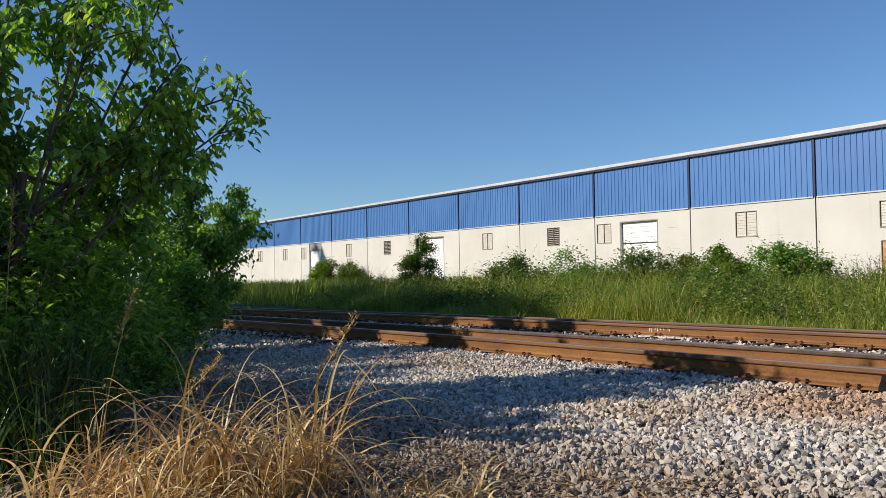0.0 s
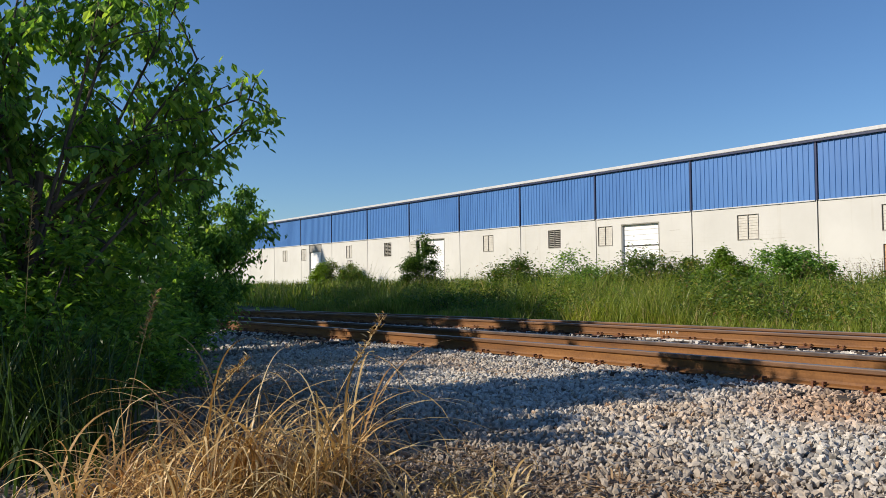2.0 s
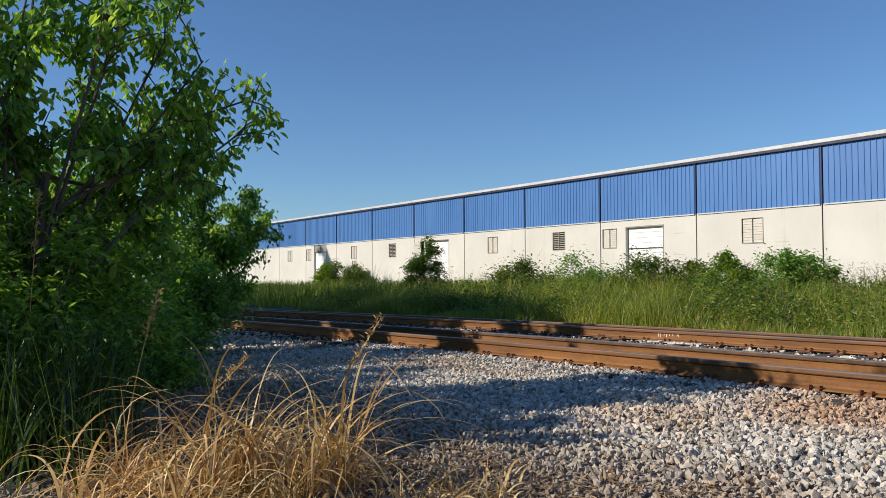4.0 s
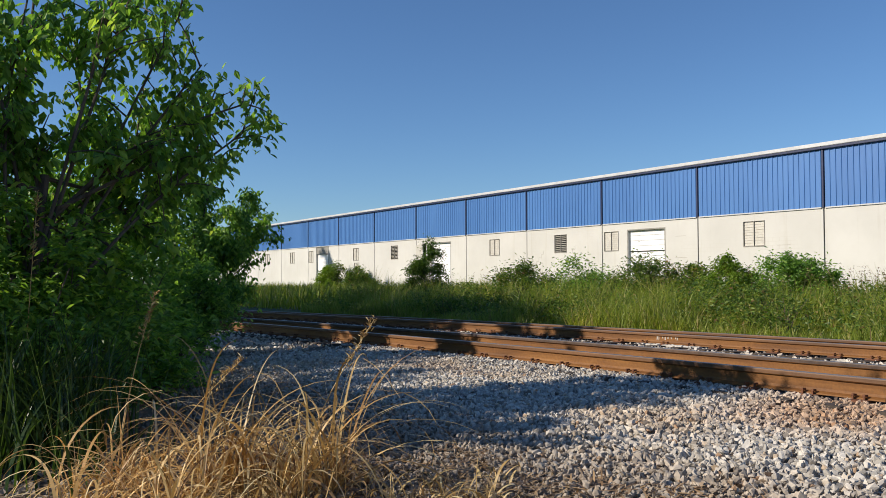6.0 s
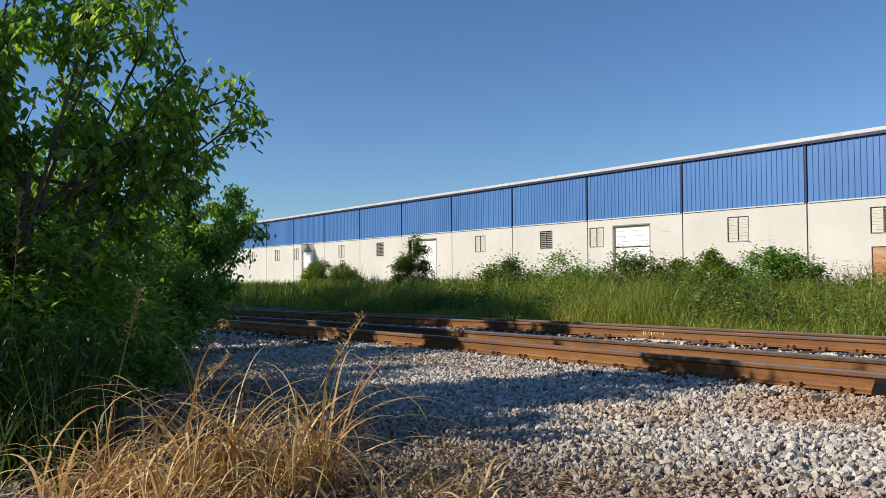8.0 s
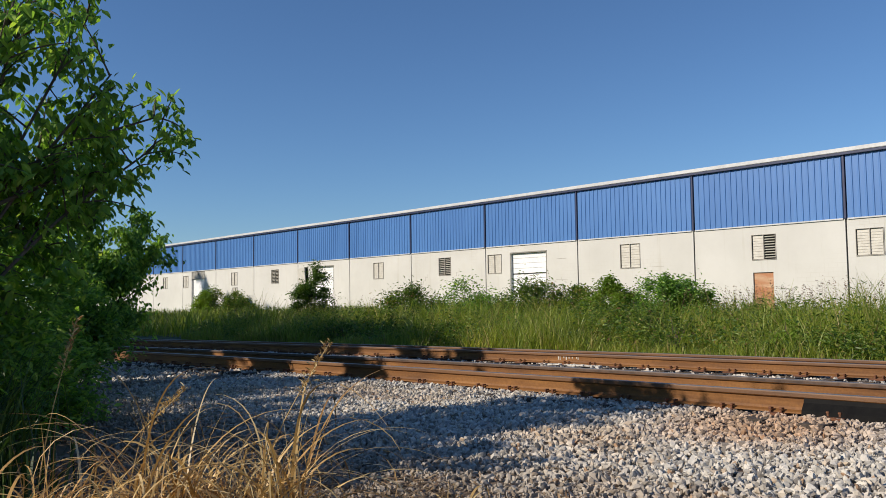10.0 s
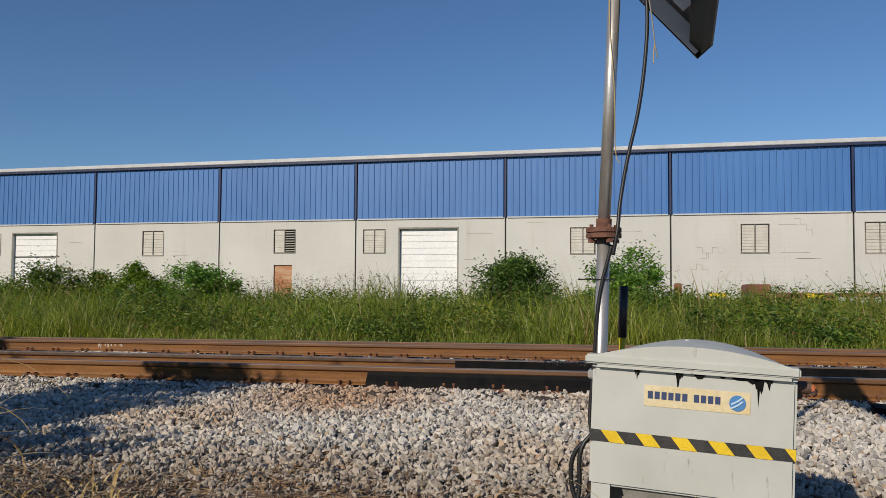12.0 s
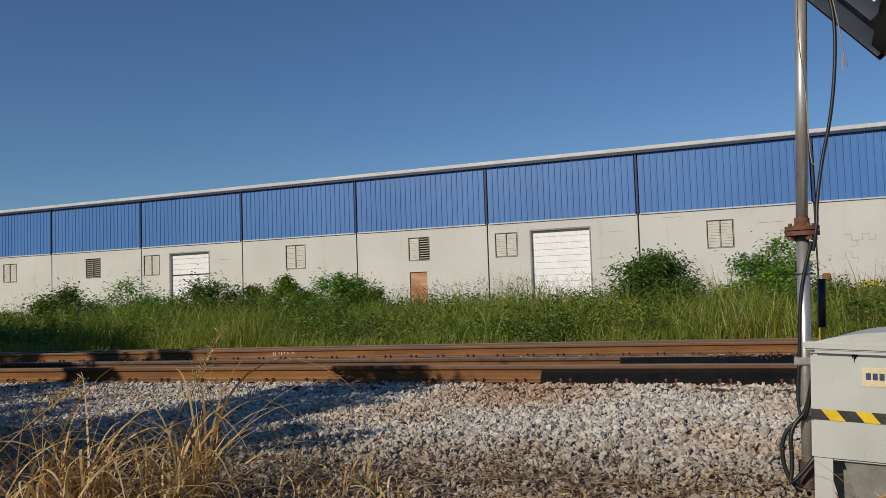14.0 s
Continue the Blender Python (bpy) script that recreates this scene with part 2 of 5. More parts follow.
M_STRAW = leafy("dry_grass", [(0.0, (0.28, 0.16, 0.06)), (0.35, (0.52, 0.34, 0.14)), (0.7, (0.70, 0.51, 0.25)), (0.93, (0.80, 0.66, 0.42)), (1.0, (0.22, 0.12, 0.06))], 0.22, 0.5, (1.1, 0.95, 0.7))
M_SEED = leafy("seed_heads", [(0.0, (0.10, 0.05, 0.04)), (1.0, (0.22, 0.14, 0.09))], 0.1, 0.9)
M_CAR = two_tone("rusty_flatcar_steel", (0.16, 0.065, 0.035), (0.28, 0.12, 0.065), 2.5, 0.8)


# ---- mesh helpers ----
def link_mesh(name, me, material, parent=None, label=""):
    me.transform(Matrix.Scale(unit, 4))
    ob = new(name, me)
    for m in material if isinstance(material, (list, tuple)) else [material]:
        me.materials.append(m)
    if parent is not None:
        ob.parent = parent
    if label:
        tagged(ob, label)
    return ob


def part(name, bm, material, parent=None, label="", smooth=False):
    me = bpy.data.meshes.new(name)
    bmesh.ops.recalc_face_normals(bm, faces=bm.faces)
    if smooth:
        for f in bm.faces:
            f.smooth = True
    bm.to_mesh(me)
    bm.free()
    return link_mesh(name, me, material, parent, label)


def raw(name, V, F, material, parent=None, label="", smooth=False):
    """A mesh from arrays of places and of triangles."""
    V, F = np.asarray(V, np.float32).reshape(-1, 3), np.asarray(F, np.int32)
    n, k = F.shape
    me = bpy.data.meshes.new(name)
    me.vertices.add(len(V))
    me.vertices.foreach_set("co", V.ravel())
    me.loops.add(n * k)
    me.loops.foreach_set("vertex_index", F.ravel())
    me.polygons.add(n)
    me.polygons.foreach_set("loop_start", np.arange(0, n * k, k, dtype=np.int32))
    me.polygons.foreach_set("loop_total", np.full(n, k, np.int32))
    me.polygons.foreach_set("use_smooth", np.full(n, bool(smooth)))
    me.update(calc_edges=True)
    return link_mesh(name, me, material, parent, label)


def empty(name, place, label, category, group="", kind=""):
    ob = new(name)
    ob.location = metres(place)
    return tagged(ob, label, category, group, kind)


def add_box(bm, lo, hi, bevel=0.0):
    m = Matrix.Translation([(a + c) / 2 for a, c in zip(lo, hi)]) @ Matrix.Diagonal([max(c - a, 1e-4) for a, c in zip(lo, hi)] + [1])
    made = bmesh.ops.create_cube(bm, size=1, matrix=m)
    if bevel:
        edges = list({e for v in made["verts"] for e in v.link_edges})
        bmesh.ops.bevel(bm, geom=edges, offset=bevel, segments=2, affect="EDGES")
    return bm


def box(lo, hi, bevel=0.0):
    return add_box(bmesh.new(), lo, hi, bevel)


def cyl(a, c, r1, r2=None, seg=16, bm=None, caps=True):
    bm = bm or bmesh.new()
    a, c = Vector(a), Vector(c)
    m = Matrix.Translation((a + c) / 2) @ (c - a).to_track_quat("Z", "Y").to_matrix().to_4x4()
    bmesh.ops.create_cone(bm, cap_ends=caps, segments=seg, radius1=r1, radius2=r1 if r2 is None else r2, depth=(c - a).length, matrix=m)
    return bm


def tube(points, r, seg=8, r_end=None):
    """A bent tube through the points, smoothed."""
    P = np.array(points, float)
    for _ in range(2):
        Q = np.empty((2 * len(P) - 2, 3))
        Q[0::2], Q[1::2] = P[:-1] * 0.75 + P[1:] * 0.25, P[:-1] * 0.25 + P[1:] * 0.75
        P = np.vstack([P[:1], Q, P[-1:]])
    bm, rings = bmesh.new(), []
    for i, p in enumerate(P):
        d = Vector(P[min(i + 1, len(P) - 1)] - P[max(i - 1, 0)]).normalized()
        u = d.orthogonal().normalized() if not rings else (u - d * u.dot(d)).normalized()
        w = d.cross(u)
        rr = r if r_end is None else r + (r_end - r) * i / (len(P) - 1)
        rings.append([bm.verts.new(Vector(p) + rr * (math.cos(k * math.tau / seg) * u + math.sin(k * math.tau / seg) * w)) for k in range(seg)])
    for A, B in zip(rings, rings[1:]):
        for k in range(seg):
            bm.faces.new((A[k], A[(k + 1) % seg], B[(k + 1) % seg], B[k]))
    bm.faces.new(rings[0])
    bm.faces.new(rings[-1])
    return bm


# ---- the lie of the land ----
def bend(x):
    """Sideways run of the curving line, straight beyond the curve's ends; in metres."""
    d = np.asarray(x, float) - 17.0
    q = np.clip(d, -22, 16)
    return 0.0034 * q - 0.0029 * q ** 2 + (d - q) * (0.0034 - 0.0058 * q)


def grade(x):
    """The line falls gently to one side."""
    return 0.0079 * (np.clip(np.asarray(x, float), -120, 90) - 17.0)


# across the two banked tracks: metres from the near rail, and height
PROFILE_Y = [-66, -10, -6.6, -4.3, -2.0, -0.9, -0.35, -0.1, 0.75, 1.6, 2.3, 3.0, 3.9, 4.6, 5.4, 6.2, 7.0, 7.8, 10, 24, 40, 100]
PROFILE_Z = [-0.82, -0.56, -0.45, -0.37, -0.352, -0.330, -0.288, -0.292, -0.315, -0.335, -0.355, -0.37, -0.365, -0.38, -0.405, -0.43, -0.45, -0.48, -0.50, -0.57, -0.65, -0.74]


def ground_z(x, y):
    """Height of the ground, in trackside modules."""
    x, y = TRACKSIDE * np.asarray(x, float), TRACKSIDE * np.asarray(y, float)
    across = y - bend(x) * np.interp(np.abs(x - 17), [60, 120], [1, 0])
    return (np.interp(across, PROFILE_Y, PROFILE_Z) + grade(x) * np.interp(y, [-50, -10, 8, 40], [0.3, 1, 1, 0.2])) / TRACKSIDE


def rows_of(stops):
    out = []
    for a, c, step in stops:
        out.append(np.arange(a, c, step))
    return np.concatenate(out)


gx = rows_of([(-2000, -100, 190), (-100, -10, 5), (-10, 20, 0.4), (20, 100, 5), (100, 2001, 190)])
gy = rows_of([(-2000, -60, 194), (-60, -8, 4), (-8, 6, 0.25), (6, 30, 1.5), (30, 100, 7), (100, 2001, 190)])
GX, GY = np.meshgrid(gx, gy)
GZ = ground_z(GX, GY) - 0.012 + 0.01 * np.sin(GX * 3.1 + 1.7 * np.sin(GY * 2.3)) * (np.abs(GY) < 8)
nx, ny = len(gx), len(gy)
ids = np.arange(nx * ny).reshape(ny, nx)
quads = np.stack([ids[:-1, :-1], ids[:-1, 1:], ids[1:, 1:], ids[1:, :-1]], -1).reshape(-1, 4)
ground = raw("ground", np.stack([GX, GY, GZ], -1), quads, M_GROUND, smooth=True)
tagged(ground, "brown soil and worn grass ground along a railway line", "ground", kind="structure")


# ---- ballast: loose angular stones ----
def scatter_stones(name, X, Y, size, sink, label, material, round_ones=False):
    # chipped blocks with uneven corners
    if round_ones:
        g = (1 + 5 ** 0.5) / 2
        ico = np.array([(-1, g, 0), (1, g, 0), (-1, -g, 0), (1, -g, 0), (0, -1, g), (0, 1, g), (0, -1, -g), (0, 1, -g), (g, 0, -1), (g, 0, 1), (-g, 0, -1), (-g, 0, 1)]) / 1.9
        tri = np.array([(0, 11, 5), (0, 5, 1), (0, 1, 7), (0, 7, 10), (0, 10, 11), (1, 5, 9), (5, 11, 4), (11, 10, 2), (10, 7, 6), (7, 1, 8), (3, 9, 4), (3, 4, 2), (3, 2, 6), (3, 6, 8), (3, 8, 9), (4, 9, 5), (2, 4, 11), (6, 2, 10), (8, 6, 7), (9, 8, 1)])
    else:
        ico = np.array([(i, j, k) for i in (-1, 1) for j in (-1, 1) for k in (-1, 1)]) * 0.72
        tri = np.array([(0, 1, 3), (0, 3, 2), (4, 6, 7), (4, 7, 5), (0, 4, 5), (0, 5, 1), (2, 3, 7), (2, 7, 6), (0, 2, 6), (0, 6, 4), (1, 5, 7), (1, 7, 3)])
    n, corners = len(X), len(ico)
    shapes = ico[None] * rng.uniform(0.72, 1.25, (60, corners, 1)) + rng.uniform(-0.30, 0.30, (60, corners, 3))
    S = shapes[rng.integers(0, 60, n)] * (size[:, None, None] * rng.uniform((0.85, 0.6, 0.40), (1.45, 1.0, 0.75), (n, 3))[:, None] / 2)
    q = rng.normal(size=(n, 4))
    q /= np.linalg.norm(q, axis=1)[:, None]
    w, x, y, z = q.T
    R = np.stack([1 - 2 * (y * y + z * z), 2 * (x * y - z * w), 2 * (x * z + y * w), 2 * (x * y + z * w), 1 - 2 * (x * x + z * z), 2 * (y * z - x * w), 2 * (x * z - y * w), 2 * (y * z + x * w), 1 - 2 * (x * x + y * y)], -1).reshape(n, 3, 3)
    V = np.einsum("nij,nvj->nvi", R, S)
    V += np.stack([X, Y, ground_z(X, Y) + sink], -1)[:, None]
    F = tri[None] + corners * np.arange(n)[:, None, None]
    ob = raw(name, V, F.reshape(-1, 3), material)
    return tagged(ob, label, "gravel", kind="stuff")


def spots(n, x0, x1, y0, y1):
    return rng.uniform(x0, x1, n), rng.uniform(y0, y1, n)


def along(X, Y):
    """Places beside the straight line, moved onto the curve."""
    return X, Y + bend(TRACKSIDE * X) / TRACKSIDE


X, Y = spots(98000, 5.2, 15.2, -2.9, -0.10)
keep = rng.random(len(X)) < np.interp(Y, [-2.9, -2.2, -1.7], [0.6, 0.85, 1])
X, Y = along(X[keep], Y[keep])
scatter_stones("ballast", X, Y, rng.uniform(0.50, 1.0, len(X)) ** 1.3 * 0.040 * np.interp(Y, [-2.4, -1.8], [0.72, 1.0]), rng.uniform(-0.018, 0.014, len(X)), "pale grey crushed-stone ballast beside the rails, partly rust stained", M_STONE, True)
X, Y = along(*spots(11000, -12, 5.2, -2.4, -0.10))
X2, Y2 = along(*spots(34000, -8, 19, 0.05, 4.5))
X3, Y3 = spots(9000, 8.0, 14.6, -4.2, -2.5)
X, Y = np.r_[X, X2, X3], np.r_[Y, Y2, Y3]
scatter_stones("ballast", X, Y, np.where(Y < -2.45, 0.7, 1.0) * rng.uniform(0.022, 0.046, len(X)), np.where(Y > -0.2, -0.012, 0) + rng.uniform(-0.014, 0.010, len(X)), "grey crushed-stone ballast under and around the tracks", M_STONE)

# ---- two tracks on a banked curve ----
unit = METRES
GAUGE = 1.51
TRACKS = ((-0.03, -0.080, -0.0385), (4.627, -0.168, -0.053))
RAIL = [(-0.0375, -0.012), (-0.034, -0.003), (-0.024, 0), (0.024, 0), (0.034, -0.003), (0.0375, -0.012), (0.0375, -0.042), (0.030, -0.050), (0.011, -0.058), (0.009, -0.09), (0.010, -0.135), (0.020, -0.158), (0.074, -0.172), (0.076, -0.185), (-0.076, -0.185), (-0.074, -0.172), (-0.020, -0.158), (-0.010, -0.135), (-0.009, -0.09), (-0.011, -0.058), (-0.030, -0.050), (-0.0375, -0.042)]
STATIONS = np.concatenate([np.arange(-110, -8, 3.0), np.arange(-8, 36, 0.8), np.arange(36, 75, 3.0)])


def rail(y, z, label, head):
    n = len(RAIL)
    V = [(x, float(bend(x)) + dy, float(grade(x)) + z + dz) for x in STATIONS for dy, dz in RAIL]
    r = empty("rail", (0, y, 0), label, "rail", "rails of the tracks")
    for name, some in (("head", (19, 20, 21, 0, 1, 2, 3, 4, 5, 6, 7)), ("web", (16, 17, 18, 8, 9, 10)), ("foot", (11, 12, 13, 14, 15))):
        bm, kept = bmesh.new(), {}

        def at(i, k):
            q = (i, k % n)
            if q not in kept:
                kept[q] = bm.verts.new(V[i * n + k % n])
            return kept[q]

        for i in range(len(STATIONS) - 1):
            for k in some:
                f = bm.faces.new((at(i, k), at(i, k + 1), at(i + 1, k + 1), at(i + 1, k)))
                # lower head corners (6, 20) take lighter rust for the sun they catch
                f.material_index = 1 if k in (1, 2, 3) else 2 if name == "head" and k not in (6, 20) else 0
        part(name, bm, [M_RUST, M_SHINE, head], r)
    return r


for k, (y, z, cant) in enumerate(TRACKS):
    rail(y, z, "rusty brown steel rail on tie plates against pale ballast" if k == 0 else "rusty brown steel rail of the far track, spiked to wooden ties", M_HEAD)
    rail(y + GAUGE, z + cant, "rusty rail with a bright worn top and oily dark sides" if k == 0 else "rusty brown steel rail of the far track before the weeds", M_DARKRUST if k == 0 else M_HEAD)


def tie():
    t = empty("railroad_tie", (0, 0, 0), "dark weathered wooden railroad tie sunk in ballast", "railroad tie", "ties under the rails")
    part("beam", box((-0.115, -0.56, -0.38), (0.115, 2.07, -0.207), 0.012), M_TIE, t)
    for y in (0.0, GAUGE):
        part("tie_plate", box((-0.098, y - 0.19, -0.2065), (0.098, y + 0.19, -0.1860), 0.004), M_PLATE, t)
        for dx, dy in ((-0.05, -0.093), (0.055, 0.093), (0.05, -0.093)):
            bm = box((dx - 0.008, y + dy - 0.008, -0.2), (dx + 0.008, y + dy + 0.008, -0.150))
            lean = 0.03 if dy < 0 else -0.03
            add_box(bm, (dx - 0.014, y + dy + min(lean, 0) - 0.012, -0.160), (dx + 0.014, y + dy + max(lean, 0) + 0.012, -0.142), 0.003)
            part("spike", bm, M_PLATE, t)
    return t


def tie_pose(x, track):
    y, z, cant = TRACKS[track]
    heading = math.degrees(math.atan(float(bend(x + 0.5) - bend(x - 0.5))))
    return pose(x, y + float(bend(x)), z + float(grade(x)), math.degrees(cant / GAUGE), -0.45, heading + float(rng.normal(0, 0.6)))


M_PLATE = two_tone("rusted_tie_plate", (0.10, 0.036, 0.018), (0.20, 0.08, 0.035), 18, 0.8)
first = tie()
first.matrix_basis = tie_pose(-5.0, 0)
for track, x0, count in ((0, -5.0, 66), (1, -9.0, 76)):
    for i in range(0 if track else 1, count):
        copy_thing(first, tie_pose(x0 + 0.53 * i + float(rng.normal(0, 0.02)), track))


# black mats against the rails where grease is put on
def rail_mat(y, z, x0, x1, section, label):
    bm, prev = bmesh.new(), None
    for x in np.linspace(x0, x1, 17):
        ring = [bm.verts.new((x, y + float(bend(x)) + a, z + float(grade(x)) + c)) for a, c in section]
        if prev:
            for k in range(len(section)):
                bm.faces.new((prev[k], prev[(k + 1) % len(section)], ring[(k + 1) % len(section)], ring[k]))
        else:
            bm.faces.new(ring)
        prev = ring
    bm.faces.new(prev)
    return tagged(part("grease_mat", bm, M_RUBBER), label, "mat")


rail_mat(-0.03, -0.080, 16.96, 21.0, ((-0.040, -0.050), (-0.052, -0.085), (-0.100, -0.150), (-0.112, -0.212), (-0.094, -0.213), (-0.082, -0.160), (-0.036, -0.090), (-0.032, -0.050)), "black rubber mat hung against the rail web")
rail_mat(1.48, -0.1185, 17.5, 23.4, ((-0.040, -0.014), (-0.050, -0.024), (-0.056, -0.120), (-0.060, -0.180), (-0.044, -0.181), (-0.040, -0.120)), "black greased bar clamped along the inner side of the rail")
M_CLAMP = two_tone("orange_painted_steel", (0.42, 0.10, 0.03), (0.60, 0.17, 0.05), 20, 0.6)
for x, y, z, w in ((21.06, -0.10, -0.13, 0.05), (23.55, 1.42, -0.09, 0.13)):
    clamp = part("clamp", box((-w, -0.022, -0.05), (w, 0.025, 0.05), 0.012), M_CLAMP)
    clamp.matrix_basis = pose(x, y + float(bend(x)), z + float(grade(x)) - 0.06, 0, 8, -3)
    tagged(clamp, "orange painted steel clamp at the end of the grease mat", "clamp", "clamps of the grease mats")

# ---- the warehouse ----
unit = BUILDING
WALL_Y, BAY, Z_BASE, Z_BLUE, Z_TOP = 24.58, 6.1, -0.75, 3.2, 5.60
FIRST, LAST = -13, 10
warehouse = empty("warehouse", (4.131, WALL_Y, Z_BASE + 0.163), "long low warehouse of white painted block below blue ribbed steel siding", "warehouse")


def bay_x(k):
    return BAY * (k - 3)


# bay: openings as (kind, x from the bay's start, width, z0, z1)
OPENINGS = {
    -8: [("vent", 2.0, 1.05, 1.82, 2.86)],
    -7: [("vent", 2.06, 1.0, 1.84, 2.86)],
    -6: [("vent", 0.12, 0.95, 1.84, 2.86), ("tall_door", 1.75, 2.35, Z_BASE, 3.14)],
    -5: [("vent", 2.6, 0.95, 1.86, 2.86), ("low_vent", 2.8, 0.8, 0.9, 1.7)],
    -4: [("open_vent", 2.55, 1.0, 1.86, 2.86)],
    -3: [("half_open", 0.75, 0.55, 1.0, 2.86), ("door", 2.0, 2.3, Z_BASE, 2.82)],
    -2: [("vent", 2.5, 1.0, 1.83, 2.83)],
    -1: [("open_vent", 2.4, 1.0, 1.84, 2.84)],
    0: [("vent", 0.15, 1.0, 1.82, 2.82), ("split_door", 1.8, 2.34, Z_BASE, 2.80)],
    1: [("vent", 2.4, 1.05, 1.78, 2.87)],
    2: [("half_vent", 2.5, 0.98, 1.87, 2.86), ("low_door", 2.52, 0.82, Z_BASE, 1.39)],
    3: [("vent", 0.31, 0.96, 1.84, 2.82), ("door", 1.84, 2.36, Z_BASE, 2.81)],
    4: [("vent", 2.45, 0.95, 1.77, 2.80)],
    5: [("vent", 2.4, 0.97, 1.78, 2.84)],
    6: [("vent", 0.34, 0.98, 1.75, 2.86), ("door", 1.85, 2.36, Z_BASE, 2.85)],
    7: [("vent", 2.4, 0.97, 1.78, 2.84)],
    8: [("vent", 2.4, 0.97, 1.78, 2.84)],
}


def block_wall(k, holes):
    x0, x1 = bay_x(k) + 0.03, bay_x(k + 1) - 0.03
    xs = sorted({x0, x1, *[bay_x(k) + h[1] for h in holes], *[bay_x(k) + h[1] + h[2] for h in holes]})
    zs = sorted({Z_BASE, Z_BLUE, *[h[3] for h in holes], *[h[4] for h in holes]})
    bm = bmesh.new()
    for a, c in zip(xs, xs[1:]):
        for d, e in zip(zs, zs[1:]):
            mx, mz = (a + c) / 2 - bay_x(k), (d + e) / 2
            if any(h[1] < mx < h[1] + h[2] and h[3] < mz < h[4] for h in holes):
                continue
            add_box(bm, (a, 0, d - Z_BASE), (c, 0.20, e - Z_BASE))
    bmesh.ops.remove_doubles(bm, verts=bm.verts, dist=1e-4)
    part("block_wall", bm, M_BLOCK, warehouse)


# ribbed siding of one bay, shared by all
bm = bmesh.new()
profile = []
ribs = 25
pitch = (BAY - 0.14) / ribs
for i in range(ribs):
    s = 0.07 + i * pitch
    profile += [(s, 0.0), (s + pitch * 0.70, 0.0), (s + pitch * 0.78, -0.024), (s + pitch * 0.92, -0.024), (s + pitch, 0.0)]
low, high = [], []
for x, y in profile:
    low.append(bm.verts.new((x, y, 0)))
    high.append(bm.verts.new((x, y, Z_TOP - Z_BLUE)))
for i in range(len(profile) - 1):
    if (low[i].co - low[i + 1].co).length > 1e-5:
        bm.faces.new((low[i], low[i + 1], high[i + 1], high[i]))
bmesh.ops.remove_doubles(bm, verts=bm.verts, dist=1e-5)
back = [bm.verts.new(v) for v in ((0.07, 0.06, 0), (BAY - 0.07, 0.06, 0), (BAY - 0.07, 0.06, Z_TOP - Z_BLUE), (0.07, 0.06, Z_TOP - Z_BLUE))]
bm.faces.new(back)
siding = part("siding", bm, M_BLUE, warehouse)
siding.location = (bay_x(FIRST), -0.01, Z_BLUE - Z_BASE)
trim_post = part("corner_trim", box((-0.038, -0.06, 0), (0.038, 0.02, Z_TOP - Z_BLUE), 0.008), M_NAVY, warehouse, "dark navy vertical trim")
trim_post.location = (bay_x(FIRST), 0, Z_BLUE - Z_BASE)
flash = part("flashing", box((0.075, -0.05, -0.03), (BAY - 0.075, -0.002, 0.02), 0.004), M_TRIM, warehouse)
flash.location = (bay_x(FIRST), 0, Z_BLUE - Z_BASE + 0.01)


def sibling(ob, x):
    c = ob.copy()
    scene.collection.objects.link(c)
    c.location.x = x
    return c


M_VENTFRAME = two_tone("weathered_vent_frame", (0.30, 0.28, 0.25), (0.42, 0.40, 0.36), 4, 0.6)


def vent_sash(w, h):
    """Frame bars of a louvre."""
    bm = bmesh.new()
    for lo, hi in (((0, 0), (w, 0.026)), ((0, h - 0.02), (w, h)), ((0, 0.026), (0.02, h - 0.02)), ((w - 0.02, 0.026), (w, h - 0.02)), ((w / 2 - 0.011, 0.026), (w / 2 + 0.011, h - 0.02))):
        add_box(bm, (lo[0], -0.025, lo[1]), (hi[0], 0.05, hi[1]))
    return bm


SLATS = {}


def slat(w, tilt):
    key = (round(w, 2), tilt)
    if key not in SLATS:
        tall = 0.062 if tilt > -40 else 0.045
        bm = box((0, -0.005, -tall), (w, 0.005, tall))
        bmesh.ops.rotate(bm, verts=bm.verts, cent=(0, 0, 0), matrix=Matrix.Rotation(radians(tilt), 3, "X"))
        me = bpy.data.meshes.new("slat")
        bm.to_mesh(me)
        me.transform(Matrix.Scale(unit, 4))
        bm.free()
        me.materials.append(M_LOUVRE)
        SLATS[key] = me
    return SLATS[key]


def vent(k, off, w, z0, z1, kind):
    v = part("vent", box((0, 0.12, 0), (w, 0.16, z1 - z0)), M_DARK, warehouse, "louvred wall vent with dark open slats" if kind == "open_vent" else "weathered louvred wall vent")
    v.location = (bay_x(k) + off, 0, z0 - Z_BASE)
    part("frame", vent_sash(w, z1 - z0), M_VENTFRAME, v)
    n = 9
    for half in (0, 1):
        shut = kind in ("vent", "low_vent") or (kind == "half_vent" and half == 0)
        for i in range(n):
            s = new("slat", slat(w / 2 - 0.075, -9 if shut else -68))
            s.parent = v
            s.location = (0.05 + half * (w / 2 - 0.025), 0.03, 0.1 + (z1 - z0 - 0.19) * i / (n - 1))


